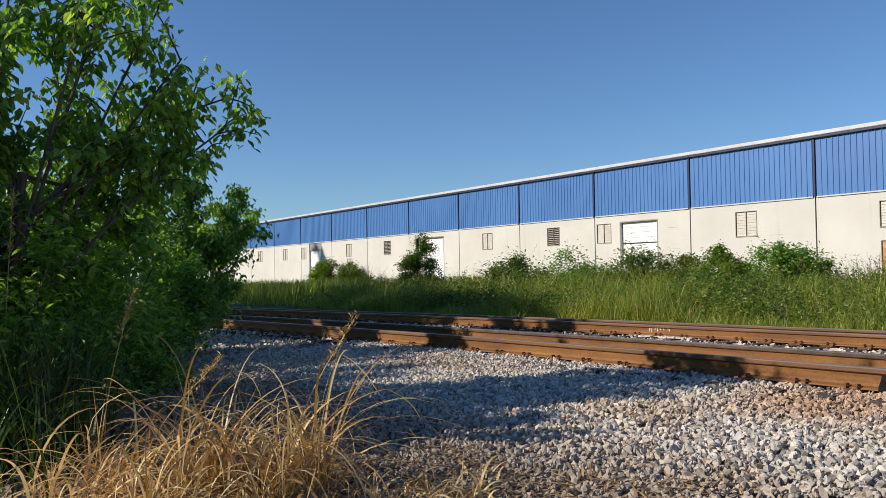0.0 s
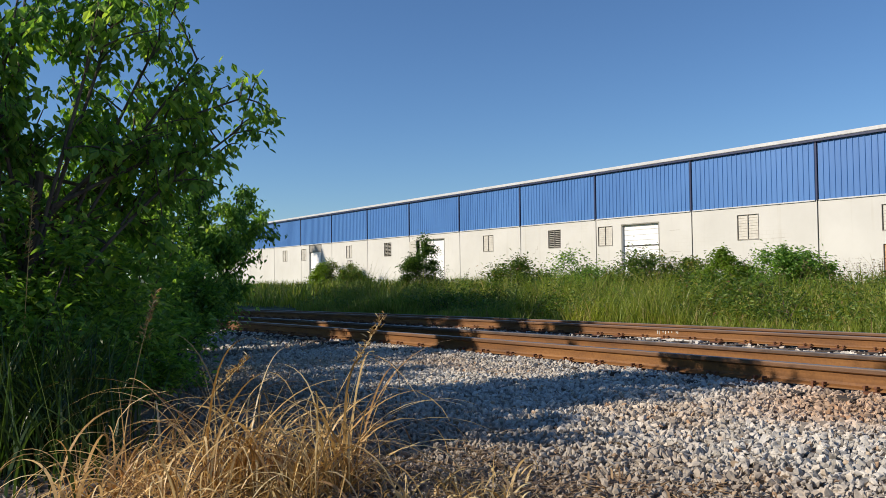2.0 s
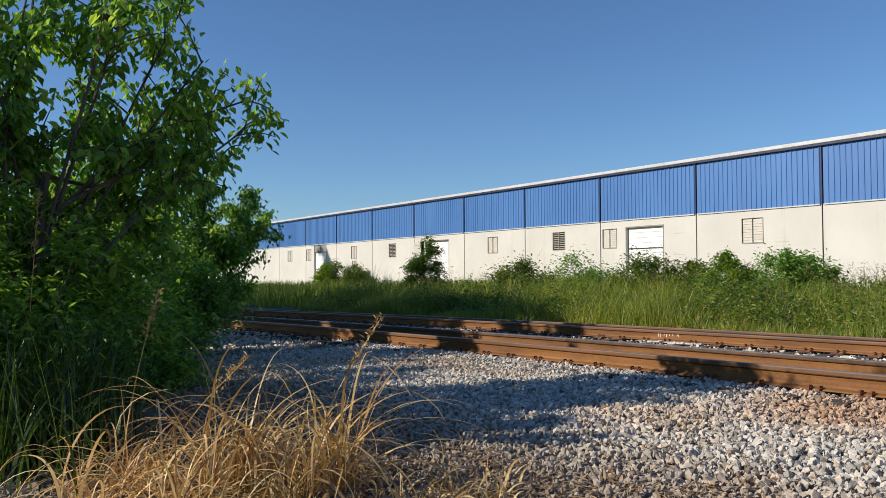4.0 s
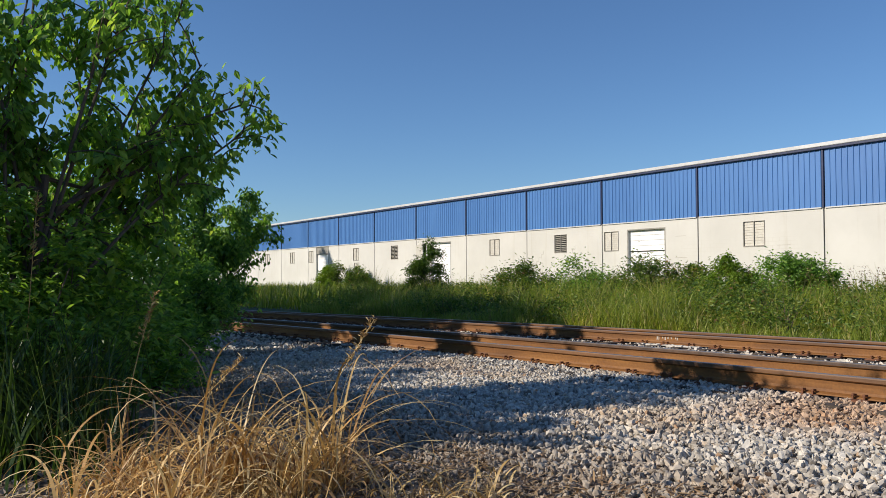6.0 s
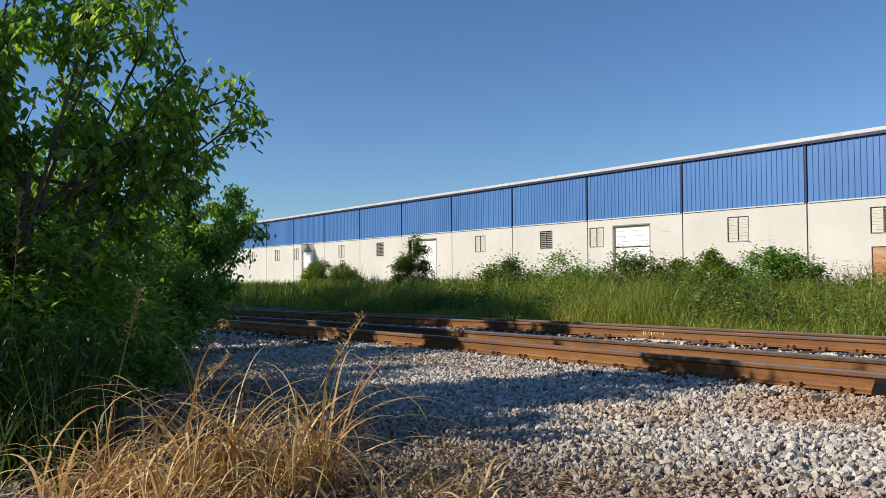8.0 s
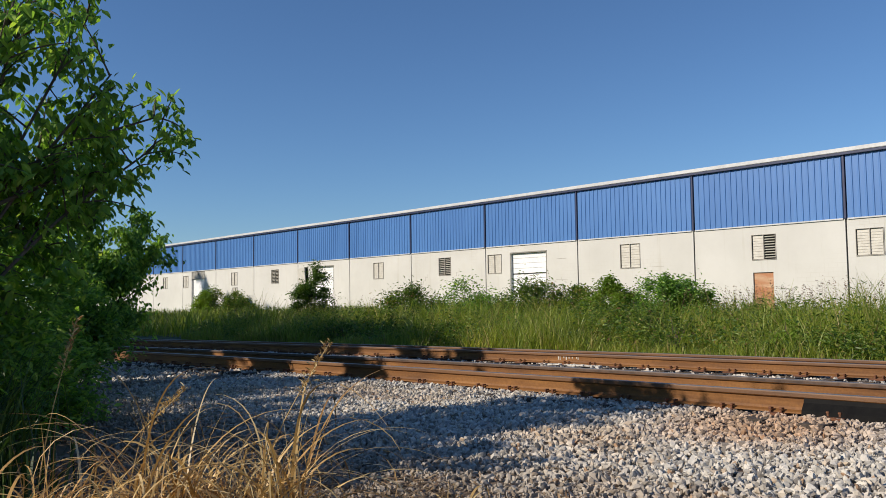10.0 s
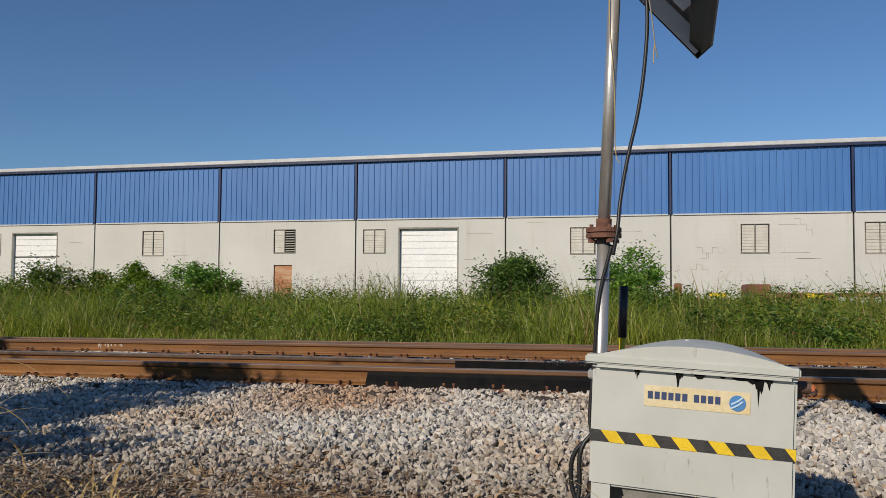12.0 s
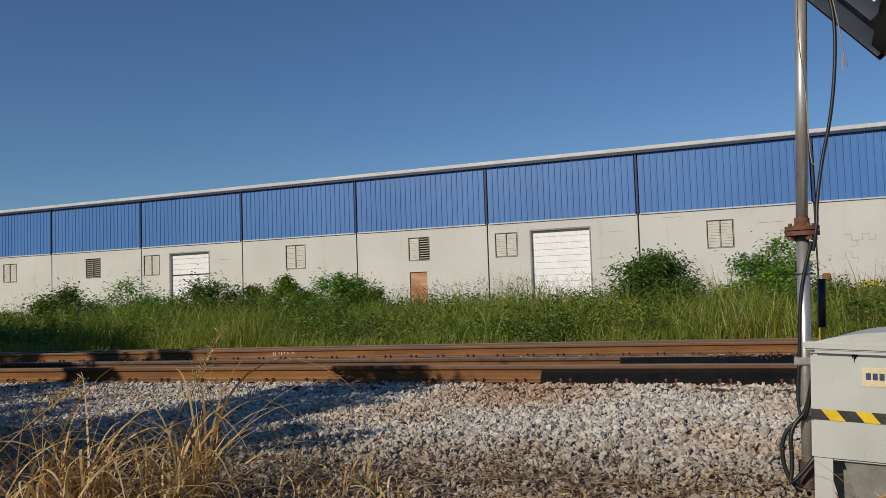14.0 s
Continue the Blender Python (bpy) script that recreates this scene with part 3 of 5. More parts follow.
def roll_door(k, off, w, z0, z1, kind):
    top = z1 - 0.62 if kind == "tall_door" else z1
    d = part("roller_door", box((0, 0.16, 0), (w, 0.19, z1 - z0)), M_DARK if kind == "split_door" else M_WHITE, warehouse, "closed white slatted loading door")
    d.location = (bay_x(k) + off, 0, z0 - Z_BASE)
    n = 14
    for i in range(n):
        a, c = (top - z0) * i / n, (top - z0) * (i + 1) / n
        if kind == "split_door" and i == 9:
            c -= 0.05
        part("slat", box((0.015, 0.13, a + 0.004), (w - 0.015, 0.158, c - 0.006), 0.006), M_WHITE, d)
    bm = box((-0.05, -0.012, 0), (-0.002, 0.12, z1 - z0))
    add_box(bm, (w + 0.002, -0.012, 0), (w + 0.05, 0.12, z1 - z0))
    add_box(bm, (-0.05, -0.02, z1 - z0 + 0.002), (w + 0.05, 0.12, z1 - z0 + 0.06))
    part("door_frame", bm, M_FRAME, d)
    if kind == "tall_door":
        part("head_panel", box((0.0, 0.02, top - z0 + 0.02), (w, 0.1, z1 - z0 - 0.01), 0.01), M_FRAME, d, "grey hood above the door")


for k in range(FIRST, LAST + 1):
    holes = OPENINGS.get(k, [])
    block_wall(k, holes)
    if k > FIRST:
        for ob in (siding, trim_post, flash):
            sibling(ob, bay_x(k))
    part("wall_joint", box((bay_x(k) - 0.03, 0.05, 0), (bay_x(k) + 0.03, 0.19, Z_BLUE - Z_BASE)), M_DARK, warehouse)
    for kind, off, w, z0, z1 in holes:
        if "vent" in kind:
            vent(k, off, w, z0, z1, kind)
        elif kind == "low_door":
            d = part("low_door", box((0, 0.06, 0), (w, 0.11, z1 - z0), 0.01), M_ORANGE, warehouse, "small rust-streaked orange and buff door")
            d.location = (bay_x(k) + off, 0, z0 - Z_BASE)
        elif kind == "half_open":
            d = part("hatch", box((0.0, 0.15, 0), (w, 0.19, z1 - z0)), M_DARK, warehouse, "dark hatch with a loose board hanging askew")
            d.location = (bay_x(k) + off, 0, z0 - Z_BASE)
            leaf = box((-0.75, -0.06, 0.1), (0.15, -0.02, z1 - z0), 0.01)
            bmesh.ops.rotate(leaf, verts=leaf.verts, cent=(0, 0, 1.8), matrix=Matrix.Rotation(radians(-7), 3, "Y"))
            part("loose_board", leaf, M_LOUVRE, d)
        else:
            roll_door(k, off, w, z0, z1, kind)
xa, xb = bay_x(FIRST) - 0.1, bay_x(LAST + 1) + 0.1
part("fascia", box((xa, -0.16, Z_TOP - Z_BASE + 0.01), (xb, 0.05, Z_TOP - Z_BASE + 0.16), 0.015), M_TRIM, warehouse, "white roof edge trim")
part("eave_strip", box((xa, -0.13, Z_TOP - Z_BASE - 0.09), (xb, -0.062, Z_TOP - Z_BASE + 0.008), 0.01), M_NAVY, warehouse, "dark navy strip under the roof edge")
part("roof", box((xa, 0.05, Z_TOP - Z_BASE + 0.05), (xb, 40, Z_TOP - Z_BASE + 0.15)), M_ROOF, warehouse)
part("end_wall", box((xa, 0.21, 0), (xa + 0.2, 40, Z_TOP - Z_BASE + 0.04)), M_BLOCK, warehouse)
part("end_wall", box((xb - 0.2, 0.21, 0), (xb, 40, Z_TOP - Z_BASE + 0.04)), M_BLOCK, warehouse)
part("back_wall", box((xa + 0.21, 39.8, 0), (xb - 0.21, 40, Z_TOP - Z_BASE + 0.04)), M_BLOCK, warehouse)


# cracked joints in the block wall
def crack(k, off, z, run):
    """A crack that steps along the joints of the blocks."""
    bm = bmesh.new()
    x, h = 0.0, 0.0
    for i, (dx, dz) in enumerate(run):
        if dx:
            add_box(bm, (min(x, x + dx), -0.004, h - 0.007), (max(x, x + dx), 0.004, h + 0.007))
            x += dx
        if dz:
            add_box(bm, (x - 0.006, -0.004, min(h, h + dz)), (x + 0.006, 0.004, max(h, h + dz)))
            h += dz
    c = part("crack", bm, M_CRACK, warehouse, "thin dark crack along the joints of the painted blocks")
    c.location = (bay_x(k) + off, CRACK_Y, z - Z_BASE)


M_CRACK = two_tone("dirty_joint", (0.30, 0.27, 0.23), (0.46, 0.43, 0.39), 5, 0.9)
CRACK_Y = -0.001
for k in (3, 4, 5, 4, 5, 6, 7, 0, 1, -1):
    for i in range(4 if k in (4, 5) else 2):
        off = (0.3 if rng.random() < 0.5 else 3.6) + float(rng.uniform(0, 0.9)) if k not in (3, 6, 0) else float(rng.uniform(4.4, 4.9))
        z = 0.2 * round(float(rng.uniform(0.9, 3.0)) / 0.2)
        if rng.random() < 0.55:
            run = [(float(rng.uniform(0.4, 1.1)), 0)]
        else:
            run = [(0.2, 0.2 if rng.random() < 0.5 else -0.2) for _ in range(int(rng.integers(2, 5)))]
        crack(k, off, z, run)

# the building is set out in its own module
for ob in warehouse.children_recursive:
    ob.location *= unit
unit = TRACKSIDE


# ---- grease box beside the track ----
BX0, BX1, BY0, BY1 = 11.840, 12.284, -2.85, -2.55
grease_box = empty("grease_box", ((BX0 + BX1) / 2, (BY0 + BY1) / 2, -0.207), "pale grey steel track grease box on four legs beside the track", "equipment box")
grease_box.rotation_euler = (0, radians(2.2), radians(-6))
HW, HD = (BX1 - BX0) / 2, (BY1 - BY0) / 2


def box_part(name, bm, m, label="", parent=None, smooth=False):
    return part(name, bm, m, parent or grease_box, label, smooth)


box_part("body", box((-HW, -HD, 0.166), (HW, HD, 0.440), 0.006), M_BOX)
box_part("front_lip", box((-HW, -HD, 0.4405), (HW, -HD + 0.012, 0.4485)), M_BOX)
bm = bmesh.new()
add_box(bm, (-HW - 0.016, -HD - 0.014, 0.449), (HW + 0.006, -HD + 0.03, 0.470), 0.004)
box_part("lid_rim", bm, M_BOX)
# domed lid
bm = bmesh.new()
nu, nv = 18, 8
grid = []
for j in range(nv + 1):
    row = []
    for i in range(nu + 1):
        u, v = -1 + 2 * i / nu, -1 + 2 * j / nv
        h = 0.036 * (max(0.0, 1 - abs(u) ** 2.0)) * (0.85 + 0.15 * (1 - v * v)) - 0.026 * u * u * (v + 1) / 2
        row.append(bm.verts.new((u * (HW - 0.012), v * (HD + 0.008), 0.4705 + h)))
    grid.append(row)
for j in range(nv):
    for i in range(nu):
        bm.faces.new((grid[j][i], grid[j][i + 1], grid[j + 1][i + 1], grid[j + 1][i]))
for row in (grid[0], grid[-1]):
    bottom = [bm.verts.new((v.co.x, v.co.y, 0.441)) for v in row]
    for i in range(nu):
        bm.faces.new((row[i], row[i + 1], bottom[i + 1], bottom[i]))
box_part("lid", bm, M_BOX, smooth=False)
box_part("knob", cyl((-0.02, 0, 0.503), (-0.02, 0, 0.509), 0.006), M_BOX)
for sx in (-1, 1):
    box_part("lid_side", box((sx * (HW - 0.008) - 0.004, -HD + 0.031, 0.4405), (sx * (HW - 0.008) + 0.004, HD, 0.447)), M_BOX)
# hopper under the body
bm = bmesh.new()
tops = [bm.verts.new(v) for v in ((-HW + 0.012, -HD + 0.012, 0.22), (HW - 0.010, -HD + 0.010, 0.22), (HW - 0.010, HD - 0.012, 0.22), (-HW + 0.012, HD - 0.012, 0.22))]
lows = [bm.verts.new(v) for v in ((-HW + 0.080, -HD + 0.03, -0.022), (HW - 0.050, -HD + 0.03, -0.022), (HW - 0.050, HD - 0.10, -0.022), (-HW + 0.080, HD - 0.10, -0.022))]
for i in range(4):
    bm.faces.new((tops[i], tops[(i + 1) % 4], lows[(i + 1) % 4], lows[i]))
bm.faces.new(lows)
bm.faces.new(tops)
bmesh.ops.bevel(bm, geom=list(bm.edges), offset=0.045, segments=4, affect="EDGES")
# greasy grey paint, darkened further for the shade under the body
M_HOPPER = two_tone("shaded_grimy_paint", (0.13, 0.12, 0.10), (0.25, 0.24, 0.21), 7, 0.6)
box_part("hopper", bm, M_HOPPER, smooth=False)
for sx in (-1, 1):
    for sy in (-1, 1):
        a, c = sx * (HW - 0.006), sx * (HW - 0.05)
        d, e = sy * (HD - 0.001), sy * (HD - 0.032)
        bm = box((min(a, c), min(d, d - sy * 0.006), -0.03), (max(a, c), max(d, d - sy * 0.006), 0.170))
        add_box(bm, (min(a, a - sx * 0.006), min(d - sy * 0.007, e), -0.03), (max(a, a - sx * 0.006), max(d - sy * 0.007, e), 0.170))
        box_part("leg", bm, M_BOX)
for y in (-HD + 0.004, HD - 0.012):
    box_part("foot_bar", box((-HW + 0.06, y, -0.034), (HW - 0.06, y + 0.008, -0.008), 0.002), M_BOX)
# hazard stripe
FY = -HD - 0.0012
stripe_z0, stripe_z1 = 0.268, 0.295
box_part("black_band", box((-HW - 0.001, FY, stripe_z0), (HW + 0.001, -HD + 0.01, stripe_z1)), M_BLACKTAPE, "black and yellow hazard band")
for i in range(6):
    a = -HW + 0.024 + i * 0.0795
    c = min(a + 0.036, HW)
    slope = 0.022
    pts = [(a, stripe_z1), (c, stripe_z1), (min(c + slope, HW), stripe_z0), (min(a + slope, HW), stripe_z0)]
    bm = bmesh.new()
    f = bm.faces.new([bm.verts.new((x, FY - 0.0008, z)) for x, z in pts])
    made = bmesh.ops.extrude_face_region(bm, geom=[f])
    bmesh.ops.translate(bm, verts=[v for v in made["geom"] if isinstance(v, bmesh.types.BMVert)], vec=(0, 0.0012, 0))
    box_part("yellow_stripe", bm, M_YELLOW)
# label with its words
LX0, LX1, LZ0, LZ1 = -0.101, 0.128, 0.360, 0.408
plate = box_part("label_plate", box((LX0, FY, LZ0), (LX1, -HD + 0.005, LZ1), 0.0005), M_LABEL, "faded cream label with a row of dark blue bars")
x = LX0 + 0.008
for count in (6, 4):
    for i in range(count):
        box_part("bar", box((x, FY - 0.0008, 0.3775), (x + 0.0112, FY + 0.001, 0.3945)), M_INK, parent=plate)
        x += 0.0152
    x += 0.010
box_part("emblem", cyl((0.101, FY - 0.0012, 0.3835), (0.101, FY + 0.002, 0.3835), 0.0175, seg=32), M_LOGO, parent=plate, label="round blue emblem")
for dz in (-0.006, 0.003):
    box_part("emblem_wave", tube([(0.088, FY - 0.0014, 0.3770 + dz), (0.097, FY - 0.0014, 0.3820 + dz), (0.104, FY - 0.0014, 0.3865 + dz), (0.112, FY - 0.0014, 0.3940 + dz)], 0.0022, 6), M_LOGOLIGHT, parent=plate)
# grease runs under the lid
for x, w, h in ((0.10, 0.20, 0.005), (-0.118, 0.014, 0.022), (-0.025, 0.016, 0.028), (0.02, 0.07, 0.010), (0.125, 0.075, 0.016), (0.145, 0.02, 0.036), (-0.06, 0.05, 0.006), (0.07, 0.03, 0.008), (0.165, 0.016, 0.02)):
    bm = bmesh.new()
    top = 0.4495
    n = 7
    f = bm.faces.new([bm.verts.new((x - w / 2 + w * i / n, FY + 0.0002, top)) for i in range(n + 1)] + [bm.verts.new((x + w / 2 - w * i / n, FY + 0.0002, top - 1.5 * h * (0.35 + 0.65 * math.sin(math.pi * i / n) ** 2) * (0.55 + 0.9 * rng.random()))) for i in range(n + 1)])
    made = bmesh.ops.extrude_face_region(bm, geom=[f])
    bmesh.ops.translate(bm, verts=[v for v in made["geom"] if isinstance(v, bmesh.types.BMVert)], vec=(0, 0.002, 0))
    box_part("grease_run", bm, M_RUBBER)
bm = cyl((HW, -HD + 0.05, 0.425), (HW + 0.03, -HD + 0.05, 0.425), 0.014)
box_part("outlet", bm, M_DARKRUST)
box_part("outlet_cap", cyl((HW + 0.03, -HD + 0.05, 0.415), (HW + 0.032, -HD + 0.05, 0.41), 0.012), M_DARKRUST)

# ---- solar pole ----
M_BACK = two_tone("panel_backing_sheet", (0.055, 0.046, 0.042), (0.09, 0.076, 0.07), 6, 0.5, bump_s=0.05, bump_d=0.001)
M_BLACKFRAME = two_tone("black_anodised_frame", (0.006, 0.006, 0.007), (0.014, 0.013, 0.013), 10, 0.55)
M_BLACKFRAME.node_tree.nodes["Principled BSDF"].inputs["Specular IOR Level"].default_value = 0.15
PX, PY = 11.856, -2.42
pole = empty("solar_pole", (PX, PY, -0.22), "weathered galvanised pole carrying a small solar panel beside the grease box", "pole")


def pole_part(name, bm, m, label="", parent=None, smooth=False):
    bmesh.ops.translate(bm, verts=bm.verts, vec=(0, 0, 0.22))
    return part(name, bm, m, parent or pole, label, smooth)


pole_part("lower_pipe", cyl((-0.036, 0, -0.26), (-0.012, 0, 0.575), 0.0185, seg=24), M_GALV, smooth=True)
pole_part("upper_pipe", cyl((-0.012, 0, 0.595), (0.03, 0, 1.47), 0.0175, 0.0175, seg=24), M_GALV, smooth=True)
for z in (0.570, 0.586):
    pole_part("flange", cyl((-0.012, 0, z), (-0.012, 0, z + 0.013), 0.05, seg=28), M_FLANGE, "rusted bolted flange")
for i in range(4):
    a = math.tau * i / 4 + 0.5
    bx = 0.038 * math.cos(a) - 0.012
    bm = cyl((bx, 0.038 * math.sin(a), 0.560), (bx, 0.038 * math.sin(a), 0.608), 0.0055, seg=8)
    cyl((bx, 0.038 * math.sin(a), 0.556), (bx, 0.038 * math.sin(a), 0.567), 0.0105, seg=6, bm=bm)
    pole_part("bolt", bm, M_FLANGE)
pole_part("coupling", cyl((-0.012, 0, 0.60), (-0.011, 0, 0.625), 0.022, seg=24), M_FLANGE)
for z in (0.185, 0.035):
    pole_part("pipe_clamp", box((-0.056, -0.026, z - 0.012), (0.004, 0.026, z + 0.012), 0.003), M_GALV)
pole_part("clamp_arm", cyl((-0.03, -0.01, 0.02), (0.03, -0.02, 0.02), 0.006, seg=10), M_GALV)
pole_part("base_sleeve", cyl((-0.036, 0, -0.24), (-0.033, 0, -0.12), 0.027, seg=16), M_DARKRUST)
pole_part("tie_wire", tube([(-0.085, 0.0, 0.452), (-0.02, -0.02, 0.452), (0.02, -0.019, 0.45)], 0.0018, 6), M_CABLE)
# the panel: its low edge hangs out over the box, its high edge lies above the pole
panel = part("solar_panel", box((-0.30, -0.36, -0.004), (0.30, 0.36, 0.004)), M_BACK, pole, "solar panel with a dark back, pale ribs and a black frame")
panel.matrix_basis = pose(*metres((0.105, 0.02, 1.660)), 0, 49, -1.5)
part("cells", box((-0.285, -0.345, 0.0045), (0.285, 0.345, 0.007)), M_CELL, panel)
for y, deep in ((-0.36, 0.016), (0.345, 0.06)):
    part("frame_rail", box((-0.30, y, -deep), (0.30, y + 0.015, -0.0045)), M_BLACKFRAME, panel)
for x, wide in ((-0.30, 0.012), (0.245, 0.055)):
    part("frame_rail", box((x, -0.344, -0.045), (x + wide, 0.336, -0.0045)), M_BLACKFRAME, panel)
for y in (-0.20, -0.02):
    part("backing_rib", box((-0.287, y - 0.003, -0.070), (0.243, y + 0.003, -0.0045)), M_WHITE, panel, "bright metal rib")
# added white plate: sunlight on the frame's inner face, put into colour
part("sunlit_face", box((-0.286, 0.3375, -0.058), (0.286, 0.3445, -0.0045)), M_WHITE, panel, "inner face of the frame, coloured white as sunlit")
pole_part("bracket", box((0.044, -0.04, 1.36), (0.10, 0.04, 1.42), 0.006), M_DARKRUST)
pole_part("u_bolt", cyl((-0.03, 0.0, 1.40), (-0.03, 0.0, 1.45), 0.006, seg=8), M_GALV)

# cables
def cable(points, r, label, m=M_CABLE):
    return tagged(part("cable", tube(points, r, 8), m, smooth=True), label, "cable")


cable([(PX + 0.10, PY + 0.01, 1.33), (PX + 0.115, PY + 0.005, 1.22), (PX + 0.105, PY, 1.06), (PX + 0.085, PY, 0.92), (PX + 0.055, PY, 0.80), (PX + 0.032, PY - 0.01, 0.66), (PX + 0.03, PY - 0.032, 0.60), (PX + 0.015, PY - 0.03, 0.52)], 0.0055, "black cable hanging from the solar panel to the pole")
cable([(PX + 0.012, PY - 0.02, 0.55), (PX - 0.028, PY - 0.02, 0.40), (PX - 0.038, PY - 0.015, 0.22), (PX - 0.055, PY - 0.02, 0.05), (PX - 0.035, PY - 0.03, -0.01), (PX - 0.002, PY - 0.05, 0.16)], 0.0055, "black cable looped down beside the pole")
cable([(PX - 0.005, PY - 0.04, 0.15), (PX - 0.032, PY - 0.03, 0.02), (PX - 0.10, PY - 0.03, -0.03), (PX - 0.105, PY - 0.03, -0.13), (PX - 0.07, PY - 0.04, -0.20), (PX - 0.01, PY - 0.05, -0.20)], 0.0065, "black hose looped on the ballast beside the pole")
cable([(PX - 0.035, PY - 0.03, 0.03), (PX - 0.08, PY - 0.05, -0.02), (PX - 0.075, PY - 0.05, -0.13), (PX - 0.09, PY - 0.06, -0.19), (PX - 0.03, PY - 0.06, -0.12), (PX + 0.0, PY - 0.05, -0.08)], 0.0065, "black hose looped on the ballast beside the pole")
cable([(PX + 0.015, PY - 0.018, 1.42), (PX + 0.004, PY - 0.021, 1.2), (PX + 0.022, PY - 0.02, 1.0), (PX + 0.021, PY - 0.02, 0.8), (PX + 0.035, PY - 0.02, 0.78)], 0.0013, "thin tan wire twisted along the pole", M_STRAW)
cable([(PX + 0.11, PY - 0.005, 1.30), (PX + 0.125, PY - 0.005, 1.2), (PX + 0.132, PY - 0.005, 1.12), (PX + 0.14, PY - 0.005, 1.08)], 0.002, "frayed loose wire hanging under the solar panel", M_FRAME)
cable([(PX + 0.132, PY - 0.005, 1.12), (PX + 0.128, PY - 0.005, 1.09), (PX + 0.129, PY - 0.005, 1.065)], 0.0016, "frayed bare wire end", M_STRAW)

# hand lever behind the box
lever = empty("switch_lever", (PX + 0.02, PY + 0.16, -0.22), "yellow lever with a black rubber grip behind the box", "lever")
part("shaft", cyl((0, 0, 0), (0.012, 0, 0.50), 0.009, seg=12), M_YELLOW, lever, smooth=True)
part("grip", cyl((0.012, 0, 0.50), (0.018, 0, 0.655), 0.013, seg=14), M_CABLE, lever, smooth=True)

# grease heaped along the bar on the inner rail
unit = METRES
bm = bmesh.new()
for i in range(170):
    x = 18.55 + 1.3 * rng.random()
    m = Matrix.Translation((x, 1.43 + float(bend(x)) + 0.02 * rng.random(), -0.1185 + float(grade(x)) - 0.045 * rng.random())) @ Matrix.Diagonal((0.012 + 0.016 * rng.random(), 0.009, 0.008 + 0.008 * rng.random(), 1))
    bmesh.ops.create_icosphere(bm, subdivisions=1, radius=1, matrix=m)
tagged(part("grease", bm, M_GREASE, smooth=True), "glistening black grease smeared along the rail head", "grease", kind="stuff")
unit = TRACKSIDE

# pale blue plastic scrap in the box's shade
scrap = part("plastic_scrap", box((-0.05, -0.012, -0.006), (0.05, 0.012, 0.006), 0.002), M_PALEBLUE)
scrap.matrix_basis = pose(*metres((12.40, -2.62, float(ground_z(12.40, -2.62)) + 0.03)), 0, -9, 12)
tagged(scrap, "pale blue plastic offcut on the stones by the box", "scrap")

# ---- flatcar behind the weeds ----
unit = 1.40
flatcar = empty("flatcar", (23.1, 19.1, -0.2), "rusty brown railway flatcar low behind the weeds", "railway car")
part("deck", box((-8.6, -1.3, 0.22), (9.0, 1.3, 0.50), 0.02), M_CAR, flatcar)
part("sill", box((-6.4, -1.42, 0.30), (8.8, -1.302, 0.70), 0.01), M_CAR, flatcar)
part("bolster", box((-6.6, -1.2, 0.502), (-6.0, 0.6, 0.92), 0.03), M_CAR, flatcar)
part("end_post", box((-8.5, -1.0, 0.502), (-8.3, 0.0, 0.94), 0.03), M_CAR, flatcar)
for x in (-7.6, -5.2, -2.0, 0.4):
    part("reflector", box((x, -1.44, 0.56), (x + 0.45, -1.421, 0.68), 0.003), M_YELLOW, flatcar, "yellow reflector strip")
for i, x in enumerate(np.arange(-4.4, -2.3, 0.28)):
    part("marking", box((x, -1.44, 0.44), (x + 0.18, -1.421, 0.60), 0.002), M_TRIM, flatcar)
for x in (-7.5, 7.5):
    for dx in (-0.85, 0.85):
        part("wheel", cyl((x + dx, -0.85, 0.05), (x + dx, -0.72, 0.05), 0.42, seg=28), M_DARKRUST, flatcar)

unit = TRACKSIDE

# splash of white paint over the foot of the far track's rail and the stones before it
unit = METRES
bm = bmesh.new()
for i in range(60):
    x, off = 10.0 + 1.4 * rng.random(), -0.30 + 0.24 * rng.random()
    w = 0.04 + 0.10 * rng.random()
    y, z = 4.627 + float(bend(x)) + off, float(grade(x)) - 0.368
    add_box(bm, (x, y, z - 0.02), (x + w, y + 0.05, z + 0.012 + 0.012 * rng.random()), 0.004)
for i in range(9):
    x, h = 10.2 + 0.7 * rng.random(), 0.02 + 0.05 * rng.random()
    y, z = 4.627 + float(bend(x)), float(grade(x)) - 0.168
    add_box(bm, (x, y - 0.0125, z - 0.062 - h), (x + 0.008 + 0.014 * rng.random(), y - 0.008, z - 0.062))
M_CHALK = two_tone("chalky_paint", (0.42, 0.40, 0.37), (0.66, 0.64, 0.60), 14, 0.8)
tagged(part("paint_splash", bm, M_CHALK), "chalky white paint splash on the rail and stones", "paint mark", kind="stuff")
unit = TRACKSIDE

# a long dry stalk bent across the front of the box
tagged(part("straw", tube([(11.93, -2.99, -0.17), (11.95, -2.98, -0.10), (12.02, -2.96, -0.07), (12.16, -2.94, -0.045), (12.32, -2.93, -0.035), (12.62, -2.92, -0.03)], 0.0032, 6, 0.0014), M_STRAW), "long dry straw bent across the front of the grease box", "straw")

